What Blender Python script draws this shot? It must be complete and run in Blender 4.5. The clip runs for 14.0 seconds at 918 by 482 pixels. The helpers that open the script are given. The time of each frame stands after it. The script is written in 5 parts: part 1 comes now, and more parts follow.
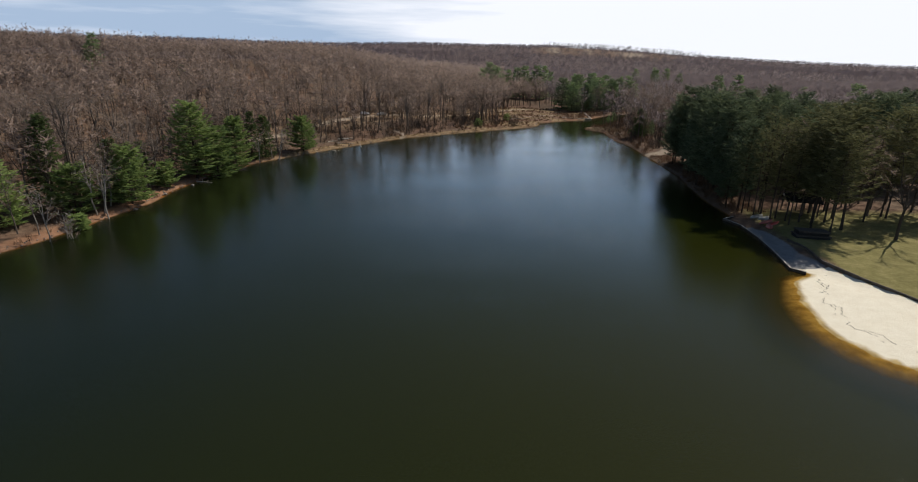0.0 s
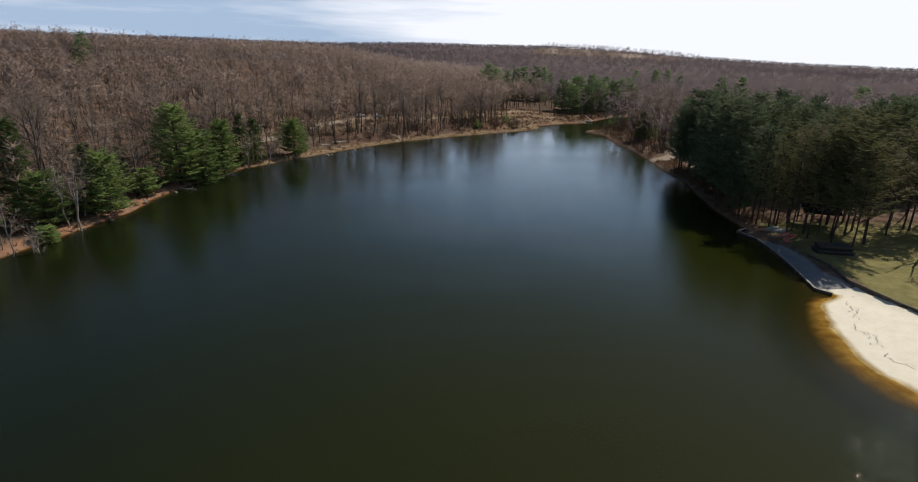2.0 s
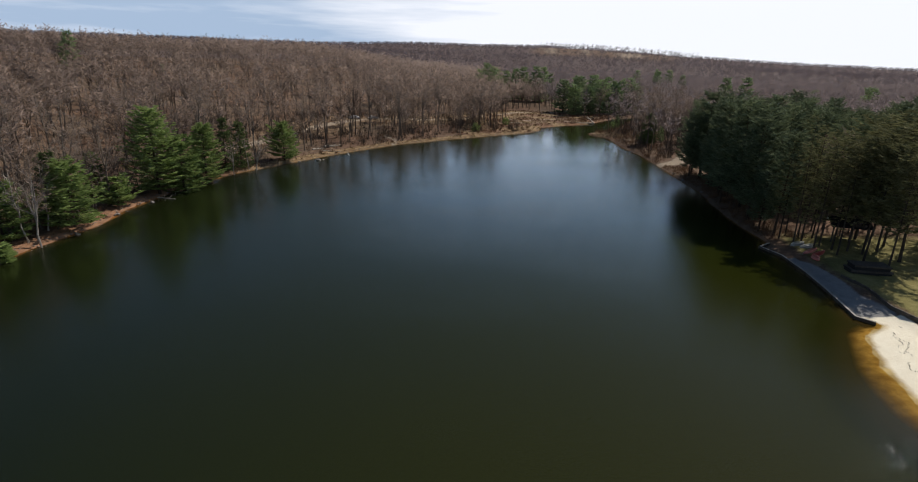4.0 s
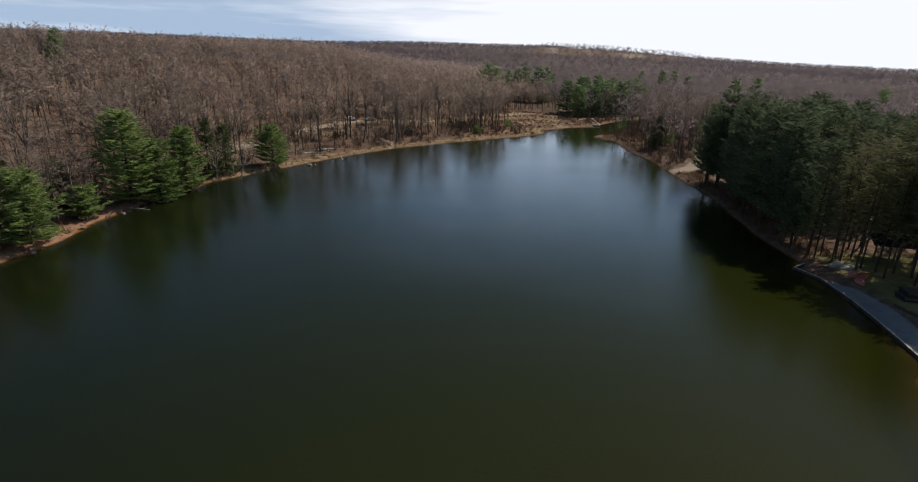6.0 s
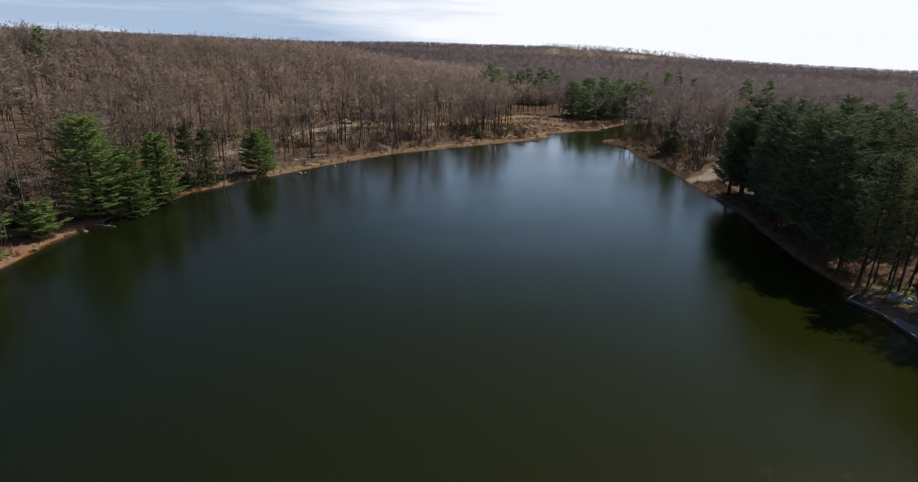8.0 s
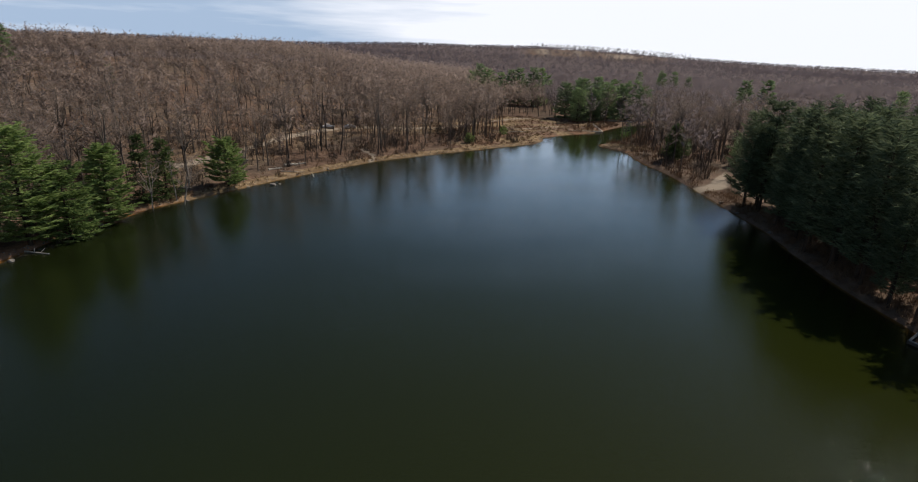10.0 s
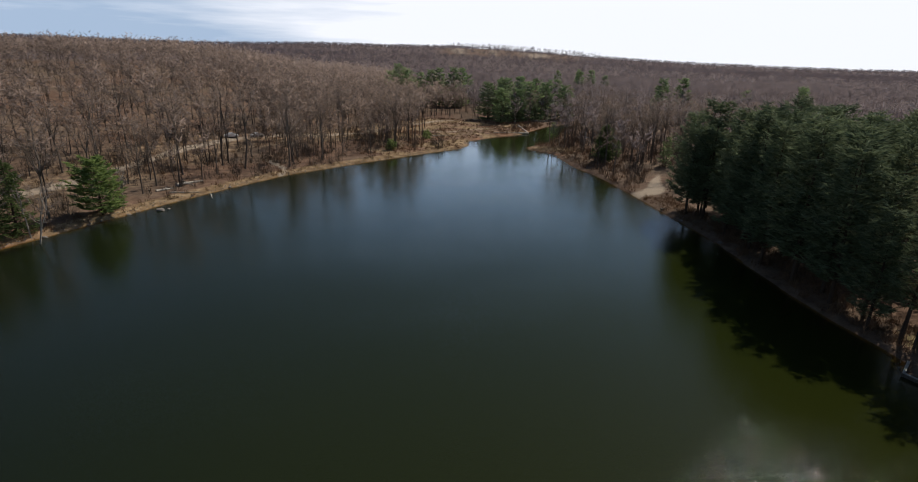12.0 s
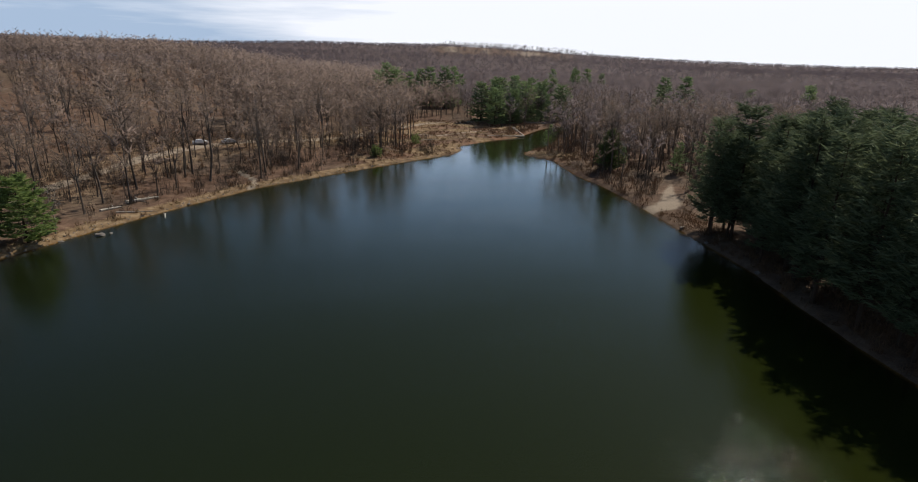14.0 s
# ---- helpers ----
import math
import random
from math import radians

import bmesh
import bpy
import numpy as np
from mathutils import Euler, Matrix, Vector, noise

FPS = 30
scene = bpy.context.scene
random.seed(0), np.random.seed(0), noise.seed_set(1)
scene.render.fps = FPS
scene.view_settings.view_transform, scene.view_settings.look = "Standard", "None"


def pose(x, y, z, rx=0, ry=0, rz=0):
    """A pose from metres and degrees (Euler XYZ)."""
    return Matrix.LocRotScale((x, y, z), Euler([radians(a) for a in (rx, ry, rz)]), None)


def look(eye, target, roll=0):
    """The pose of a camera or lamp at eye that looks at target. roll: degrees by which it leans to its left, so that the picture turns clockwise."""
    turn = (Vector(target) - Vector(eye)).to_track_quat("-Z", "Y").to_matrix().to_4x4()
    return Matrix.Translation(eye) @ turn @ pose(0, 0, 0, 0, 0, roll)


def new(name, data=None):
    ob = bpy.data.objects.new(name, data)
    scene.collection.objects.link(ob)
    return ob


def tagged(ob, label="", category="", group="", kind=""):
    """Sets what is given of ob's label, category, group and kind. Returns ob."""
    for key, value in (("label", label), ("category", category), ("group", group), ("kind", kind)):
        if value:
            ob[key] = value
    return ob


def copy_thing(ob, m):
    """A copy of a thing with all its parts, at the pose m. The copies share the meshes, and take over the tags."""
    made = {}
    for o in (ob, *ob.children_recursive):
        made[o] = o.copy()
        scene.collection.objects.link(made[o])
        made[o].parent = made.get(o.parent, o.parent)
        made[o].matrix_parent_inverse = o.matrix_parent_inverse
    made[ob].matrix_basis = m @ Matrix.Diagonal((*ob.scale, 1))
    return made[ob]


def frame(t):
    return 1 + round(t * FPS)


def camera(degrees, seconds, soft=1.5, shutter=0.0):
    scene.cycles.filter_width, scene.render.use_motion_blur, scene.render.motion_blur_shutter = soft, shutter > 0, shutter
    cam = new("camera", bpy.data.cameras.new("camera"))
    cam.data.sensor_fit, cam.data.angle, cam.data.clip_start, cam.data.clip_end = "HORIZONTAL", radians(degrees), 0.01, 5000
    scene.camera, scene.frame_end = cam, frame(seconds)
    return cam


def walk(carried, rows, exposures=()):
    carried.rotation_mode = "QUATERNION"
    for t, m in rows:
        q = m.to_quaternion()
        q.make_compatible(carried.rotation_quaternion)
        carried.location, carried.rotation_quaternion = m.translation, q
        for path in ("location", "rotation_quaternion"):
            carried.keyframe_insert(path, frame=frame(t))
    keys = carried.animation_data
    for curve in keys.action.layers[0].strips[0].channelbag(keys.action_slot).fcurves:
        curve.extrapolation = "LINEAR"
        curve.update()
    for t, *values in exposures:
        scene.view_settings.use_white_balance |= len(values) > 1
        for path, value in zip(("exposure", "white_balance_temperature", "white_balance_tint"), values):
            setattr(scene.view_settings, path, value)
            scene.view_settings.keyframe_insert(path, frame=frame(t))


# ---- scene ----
cam = camera(79.7, 14.0, soft=1.0)
PATH = [
    (0, (0.333, -5.315, 29.072), (0.31, -3.417, 28.443), 1.3),
    (0.5, (0.296, -3.86, 29.096), (0.271, -1.962, 28.468), 1.4),
    (1, (0.258, -2.246, 29.198), (0.237, -0.348, 28.57), 1.4),
    (1.5, (0.147, -0.415, 29.236), (0.131, 1.484, 28.608), 1.5),
    (2, (0.292, 1.483, 29.283), (0.276, 3.382, 28.655), 1.5),
    (2.5, (0.153, 3.565, 29.361), (0.142, 5.463, 28.732), 1.5),
    (3, (0.24, 5.775, 29.36), (0.229, 7.674, 28.732), 1.5),
    (5.5, (0.005, 17.633, 29.26), (-0.003, 19.531, 28.63), 1.7),
    (6, (0.039, 20.372, 29.195), (0.029, 22.27, 28.565), 1.7),
    (6.5, (-0.095, 23.061, 29.196), (-0.104, 24.959, 28.567), 1.7),
    (7, (-0.226, 25.835, 29.19), (-0.235, 27.733, 28.56), 1.8),
    (7.5, (-0.385, 28.807, 29.116), (-0.395, 30.705, 28.487), 1.8),
    (9.8, (-0.60, 43.40, 28.92), (-0.603, 45.30, 28.295), 1.7),
    (10, (-0.64, 44.70, 28.86), (-0.614, 46.60, 28.235), 1.7),
    (10.5, (-0.568, 47.919, 28.878), (-0.438, 49.815, 28.256), 1.6),
    (11, (-0.546, 51.423, 29.109), (-0.325, 53.311, 28.487), 1.4),
    (11.5, (-0.876, 54.968, 29.017), (-0.608, 56.851, 28.397), 1.3),
    (12, (-0.743, 58.635, 29.043), (-0.448, 60.514, 28.423), 1.3),
    (12.5, (-0.284, 62.538, 29.177), (0.019, 64.415, 28.555), 1.2),
    (13, (0.39, 66.459, 29.119), (0.693, 68.336, 28.497), 1.1),
    (13.5, (1.19, 70.201, 29.048), (1.502, 72.076, 28.426), 1.1),
    (14, (2.094, 74.073, 29.039), (2.412, 75.947, 28.415), 1.1),
]
walk(cam, [(t, look(e, a, r)) for t, e, a, r in PATH])

# ---- light ----
SUN_AZ, SUN_EL = 46.0, 45.4          # degrees clockwise from +y, and above the horizon
EXPOSURE = 0.0
scene.view_settings.exposure = EXPOSURE
sun_dir = Vector((math.sin(radians(SUN_AZ)) * math.cos(radians(SUN_EL)),
                  math.cos(radians(SUN_AZ)) * math.cos(radians(SUN_EL)), math.sin(radians(SUN_EL))))
sun_data = bpy.data.lights.new("sun", "SUN")
sun_data.energy, sun_data.angle, sun_data.color = 3.9, radians(0.6), (1.0, 0.92, 0.80)
sun = new("sun", sun_data)
sun.matrix_world = look(tuple(sun_dir * 300), (0, 0, 0))

world = bpy.data.worlds.new("world")
scene.world = world
world.use_nodes = True
wn, wl = world.node_tree.nodes, world.node_tree.links
wn.clear()
w_out, w_bg = wn.new("ShaderNodeOutputWorld"), wn.new("ShaderNodeBackground")
w_sky = wn.new("ShaderNodeTexSky")
w_sky.sky_type, w_sky.sun_disc = "NISHITA", False
w_sky.sun_elevation, w_sky.sun_rotation = radians(SUN_EL), radians(SUN_AZ)
w_sky.air_density, w_sky.dust_density, w_sky.ozone_density = 1.1, 0.3, 2.0
w_scale = wn.new("ShaderNodeVectorMath")
w_scale.operation = "MULTIPLY"
w_scale.inputs[1].default_value = (0.048, 0.048, 0.047)
wl.new(w_sky.outputs["Color"], w_scale.inputs[0])
w_co = wn.new("ShaderNodeTexCoord")
w_map = wn.new("ShaderNodeMapping")
w_map.inputs["Scale"].default_value = (2.0, 2.0, 22.0)
w_map.inputs["Rotation"].default_value = (0.0, radians(4), 0.0)
wl.new(w_co.outputs["Generated"], w_map.inputs["Vector"])
w_noise = wn.new("ShaderNodeTexNoise")
w_noise.inputs["Scale"].default_value, w_noise.inputs["Detail"].default_value = 1.6, 6.0
w_noise.inputs["Roughness"].default_value = 0.55
wl.new(w_map.outputs["Vector"], w_noise.inputs["Vector"])
# thin bright cloud, thicker towards the sun's side of the sky
w_dot = wn.new("ShaderNodeVectorMath")
w_dot.operation = "DOT_PRODUCT"
wl.new(w_co.outputs["Generated"], w_dot.inputs[0])
w_dot.inputs[1].default_value = (math.sin(radians(55)), math.cos(radians(55)), 0.0)
w_near = wn.new("ShaderNodeMapRange")
w_near.inputs["From Min"].default_value, w_near.inputs["From Max"].default_value = 0.32, 0.86
w_near.inputs["To Min"].default_value, w_near.inputs["To Max"].default_value = -0.2, 0.75
wl.new(w_dot.outputs["Value"], w_near.inputs["Value"])
w_add = wn.new("ShaderNodeMath")
w_add.operation = "ADD"
wl.new(w_noise.outputs["Fac"], w_add.inputs[0])
wl.new(w_near.outputs["Result"], w_add.inputs[1])
w_fac = wn.new("ShaderNodeMapRange")
w_fac.inputs["From Min"].default_value, w_fac.inputs["From Max"].default_value = 0.3, 0.75
w_fac.inputs["To Max"].default_value = 0.9
wl.new(w_add.outputs["Value"], w_fac.inputs["Value"])
w_mix = wn.new("ShaderNodeMix")
w_mix.data_type = "RGBA"
w_sep = wn.new("ShaderNodeSeparateXYZ")
wl.new(w_co.outputs["Generated"], w_sep.inputs[0])
w_low = wn.new("ShaderNodeMapRange")
w_low.inputs["From Min"].default_value, w_low.inputs["From Max"].default_value = 0.17, 0.40
w_low.inputs["To Min"].default_value, w_low.inputs["To Max"].default_value = 1.0, 0.0
wl.new(w_sep.outputs["Z"], w_low.inputs["Value"])
w_thin = wn.new("ShaderNodeMath")
w_thin.operation = "MULTIPLY"
wl.new(w_fac.outputs["Result"], w_thin.inputs[0])
wl.new(w_low.outputs["Result"], w_thin.inputs[1])
wl.new(w_thin.outputs["Value"], w_mix.inputs["Factor"])
w_blue = wn.new("ShaderNodeMapRange")
w_blue.inputs["From Min"].default_value, w_blue.inputs["From Max"].default_value = 0.08, 0.18
w_blue.inputs["To Min"].default_value, w_blue.inputs["To Max"].default_value = 1.0, 0.0
wl.new(w_sep.outputs["Z"], w_blue.inputs["Value"])
w_base = wn.new("ShaderNodeMix")
w_base.data_type = "RGBA"
wl.new(w_blue.outputs["Result"], w_base.inputs["Factor"])
wl.new(w_scale.outputs["Vector"], w_base.inputs["A"])
w_base.inputs["B"].default_value = (0.40, 0.52, 0.70, 1)
wl.new(w_base.outputs["Result"], w_mix.inputs["A"])
w_tone = wn.new("ShaderNodeValToRGB")
w_tone.color_ramp.elements.new(0.2)
w_tone.color_ramp.elements.new(0.3)
for e, (p, c) in zip(w_tone.color_ramp.elements, ((0.10, (1.0, 1.02, 1.09, 1)), (0.135, (0.90, 1.10, 1.40, 1)), (0.22, (0.45, 0.71, 1.12, 1)), (0.34, (0.28, 0.49, 0.86, 1)))):
    e.position, e.color = p, c
wl.new(w_sep.outputs["Z"], w_tone.inputs["Fac"])
wl.new(w_tone.outputs["Color"], w_mix.inputs["B"])
wl.new(w_mix.outputs["Result"], w_bg.inputs["Color"])
w_bg.inputs["Strength"].default_value = 1.0
wl.new(w_bg.outputs["Background"], w_out.inputs["Surface"])


# ---- materials ----
def material(name):
    m = bpy.data.materials.new(name)
    m.use_nodes = True
    n, l = m.node_tree.nodes, m.node_tree.links
    return m, n, l, n["Principled BSDF"]


def noise_node(n, l, scale, detail=4.0, rough=0.55, vector=None, stretch=None):
    tex = n.new("ShaderNodeTexNoise")
    tex.inputs["Scale"].default_value, tex.inputs["Detail"].default_value = scale, detail
    tex.inputs["Roughness"].default_value = rough
    if vector is None:
        geo = n.new("ShaderNodeNewGeometry")
        vector = geo.outputs["Position"]
    if stretch:
        mp = n.new("ShaderNodeMapping")
        mp.inputs["Scale"].default_value = stretch
        l.new(vector, mp.inputs["Vector"])
        vector = mp.outputs["Vector"]
    l.new(vector, tex.inputs["Vector"])
    return tex.outputs["Fac"]


def ramp_node(n, l, fac, stops):
    r = n.new("ShaderNodeValToRGB")
    while len(r.color_ramp.elements) < len(stops):
        r.color_ramp.elements.new(0.5)
    for e, (p, c) in zip(r.color_ramp.elements, stops):
        e.position, e.color = p, (*c, 1)
    l.new(fac, r.inputs["Fac"])
    return r.outputs["Color"]


def mix_node(n, l, fac, a, b, mode="MIX"):
    m = n.new("ShaderNodeMix")
    m.data_type, m.blend_type = "RGBA", mode
    for sock, v in (("Factor", fac), ("A", a), ("B", b)):
        if isinstance(v, (int, float)):
            m.inputs[sock].default_value = v
        elif isinstance(v, tuple):
            m.inputs[sock].default_value = (*v, 1)
        else:
            l.new(v, m.inputs[sock])
    return m.outputs["Result"]


def math_node(n, l, op, a, b=0.0, clamp=False):
    m = n.new("ShaderNodeMath")
    m.operation, m.use_clamp = op, clamp
    for k, v in enumerate((a, b)):
        if isinstance(v, (int, float)):
            m.inputs[k].default_value = v
        else:
            l.new(v, m.inputs[k])
    return m.outputs["Value"]


def bump_node(n, l, bsdf, height, strength, distance):
    b = n.new("ShaderNodeBump")
    b.inputs["Strength"].default_value, b.inputs["Distance"].default_value = strength, distance
    l.new(height, b.inputs["Height"])
    l.new(b.outputs["Normal"], bsdf.inputs["Normal"])


def plain_material(name, colours, scale, rough=0.8, metal=0.0, bump=0.0, distance=0.02, stretch=None, spec=0.3):
    """Two-scale mottled surface between two or three colours."""
    m, n, l, b = material(name)
    big = noise_node(n, l, scale, 5.0, 0.6, stretch=stretch)
    fine = noise_node(n, l, scale * 9, 3.0, 0.6, stretch=stretch)
    f = math_node(n, l, "ADD", math_node(n, l, "MULTIPLY", big, 0.65), math_node(n, l, "MULTIPLY", fine, 0.35))
    k = len(colours) - 1
    col = ramp_node(n, l, f, [(0.33 + 0.34 * i / k, c) for i, c in enumerate(colours)])
    l.new(col, b.inputs["Base Color"])
    b.inputs["Roughness"].default_value, b.inputs["Metallic"].default_value = rough, metal
    b.inputs["Specular IOR Level"].default_value = spec
    if bump:
        bump_node(n, l, b, fine, bump, distance)
    return m


def foliage_material(name, dark, light, glow=0.3, spread=0.35):
    """Needles or leaves: each spray and each tree a little different, some light passing through."""
    m, n, l, b = material(name)
    geo, info = n.new("ShaderNodeNewGeometry"), n.new("ShaderNodeObjectInfo")
    f = math_node(n, l, "ADD", math_node(n, l, "MULTIPLY", geo.outputs["Random Per Island"], 1 - spread),
                  math_node(n, l, "MULTIPLY", info.outputs["Random"], spread))
    col = ramp_node(n, l, f, [(0.0, dark), (1.0, light)])
    l.new(col, b.inputs["Base Color"])
    b.inputs["Roughness"].default_value, b.inputs["Specular IOR Level"].default_value = 0.7, 0.04
    tr, mx = n.new("ShaderNodeBsdfTranslucent"), n.new("ShaderNodeMixShader")
    l.new(col, tr.inputs["Color"])
    mx.inputs["Fac"].default_value = glow
    l.new(b.outputs["BSDF"], mx.inputs[1])
    l.new(tr.outputs["BSDF"], mx.inputs[2])
    l.new(mx.outputs["Shader"], n["Material Output"].inputs["Surface"])
    return m


def bark_material(name, dark, light, spread=0.5):
    m, n, l, b = material(name)
    geo, info = n.new("ShaderNodeNewGeometry"), n.new("ShaderNodeObjectInfo")
    tex = noise_node(n, l, 1.3, 4.0, 0.65, stretch=(3, 3, 0.6))
    f = math_node(n, l, "ADD", math_node(n, l, "MULTIPLY", tex, 0.5),
                  math_node(n, l, "ADD", math_node(n, l, "MULTIPLY", geo.outputs["Random Per Island"], 0.5 * spread),
                            math_node(n, l, "MULTIPLY", info.outputs["Random"], 0.5 * (1 - spread))))
    l.new(ramp_node(n, l, f, [(0.2, dark), (0.8, light)]), b.inputs["Base Color"])
    b.inputs["Roughness"].default_value, b.inputs["Specular IOR Level"].default_value = 0.9, 0.1
    return m


def twig_material(name, dark, light, cover, domed=True, glow=0.35):
    """Sprays of fine leafless twigs with air between them; each crown is shaded as the rounded mass that it is."""
    m = foliage_material(name, dark, light, glow)
    n, l = m.node_tree.nodes, m.node_tree.links
    b, out = n["Principled BSDF"], n["Material Output"]
    shade = out.inputs["Surface"].links[0].from_node
    if domed:
        a = n.new("ShaderNodeAttribute")
        a.attribute_name = "dome"
        l.new(a.outputs["Vector"], b.inputs["Normal"])
    air, mx = n.new("ShaderNodeBsdfTransparent"), n.new("ShaderNodeMixShader")
    mx.inputs["Fac"].default_value = cover
    l.new(air.outputs["BSDF"], mx.inputs[1])
    l.new(shade.outputs["Shader"], mx.inputs[2])
    l.new(mx.outputs["Shader"], out.inputs["Surface"])
    return m


BARK = bark_material("grey_bark", (0.05, 0.041, 0.034), (0.20, 0.165, 0.135))
TWIG = twig_material("bare_twigs", (0.22, 0.165, 0.13), (0.50, 0.395, 0.33), 0.55, False)
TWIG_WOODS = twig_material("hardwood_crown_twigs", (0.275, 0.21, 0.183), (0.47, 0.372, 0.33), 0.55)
# eastern crowns: backlight and haze are painted in as a darker, bluer tint
TWIG_EAST_BACKLIT = twig_material("backlit_east_twigs", (0.168, 0.139, 0.149), (0.27, 0.224, 0.236), 0.5)
# distance haze is mixed into the ridge twigs' greyish purple
TWIG_HAZE = twig_material("haze_tinted_twigs", (0.125, 0.103, 0.119), (0.178, 0.147, 0.166), 0.6)
WOODS_BARK = bark_material("woods_bark", (0.07, 0.056, 0.046), (0.24, 0.192, 0.158))
PALE_BARK = bark_material("pale_dead_bark", (0.20, 0.175, 0.15), (0.38, 0.34, 0.295))
PINE_BARK = bark_material("pine_bark", (0.035, 0.025, 0.019), (0.11, 0.076, 0.056))
PINE = foliage_material("white_pine_needles", (0.095, 0.15, 0.05), (0.40, 0.50, 0.18), 0.48)
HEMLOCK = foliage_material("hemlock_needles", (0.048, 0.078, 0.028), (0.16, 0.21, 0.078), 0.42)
VALLEY = foliage_material("valley_pine_needles", (0.095, 0.15, 0.075), (0.39, 0.49, 0.235), 0.5, 0.4)
OLIVE = foliage_material("thin_pine_needles", (0.09, 0.094, 0.046), (0.28, 0.275, 0.135), 0.34)
# darker bark for the lawn trees: their backlit shade is in the colour
BACKLIT_BARK = bark_material("backlit_bark", (0.03, 0.025, 0.021), (0.10, 0.082, 0.068))
STAND = foliage_material("stand_pine_needles", (0.06, 0.084, 0.05), (0.262, 0.308, 0.172), 0.3)
BRUSH = foliage_material("dry_brush_stems", (0.10, 0.055, 0.036), (0.26, 0.165, 0.10), 0.15)
BRUSH_DARK = foliage_material("wet_leaves", (0.03, 0.02, 0.014), (0.09, 0.06, 0.04), 0.1)
REED = foliage_material("dry_straw_grass", (0.24, 0.17, 0.095), (0.46, 0.36, 0.21), 0.2)
TIMBER = plain_material("weathered_timber", [(0.05, 0.042, 0.036), (0.13, 0.11, 0.095)], 1.6, bump=0.3)
PALE_TIMBER = plain_material("pale_timber_cap", [(0.26, 0.24, 0.21), (0.42, 0.39, 0.35)], 1.8, bump=0.2)
LOG = plain_material("bleached_log", [(0.34, 0.30, 0.25), (0.55, 0.50, 0.43)], 1.5, bump=0.3)
STONE = plain_material("shore_stone", [(0.12, 0.102, 0.09), (0.29, 0.258, 0.23)], 1.5, bump=0.4)
RED_HULL = plain_material("red_hull", [(0.42, 0.035, 0.03), (0.55, 0.06, 0.05)], 0.8, 0.4, spec=0.5)
PINK_HULL = plain_material("faded_red_hull", [(0.50, 0.14, 0.11), (0.62, 0.24, 0.20)], 0.8, 0.45, spec=0.5)
ALU = plain_material("dull_aluminium", [(0.34, 0.34, 0.33), (0.48, 0.47, 0.45)], 1.5, 0.7, 0.2)
WHITE_PAINT = plain_material("white_car_paint", [(0.74, 0.75, 0.76), (0.82, 0.82, 0.83)], 0.6, 0.3, spec=0.5)
SILVER_PAINT = plain_material("silver_car_paint", [(0.50, 0.51, 0.53), (0.60, 0.61, 0.63)], 0.6, 0.3, spec=0.5)
DARK_GLASS = plain_material("tinted_glass", [(0.015, 0.018, 0.02), (0.03, 0.033, 0.036)], 0.5, 0.08, spec=0.6)
RUBBER = plain_material("black_rubber", [(0.02, 0.02, 0.02), (0.035, 0.035, 0.035)], 2.0, 0.85)


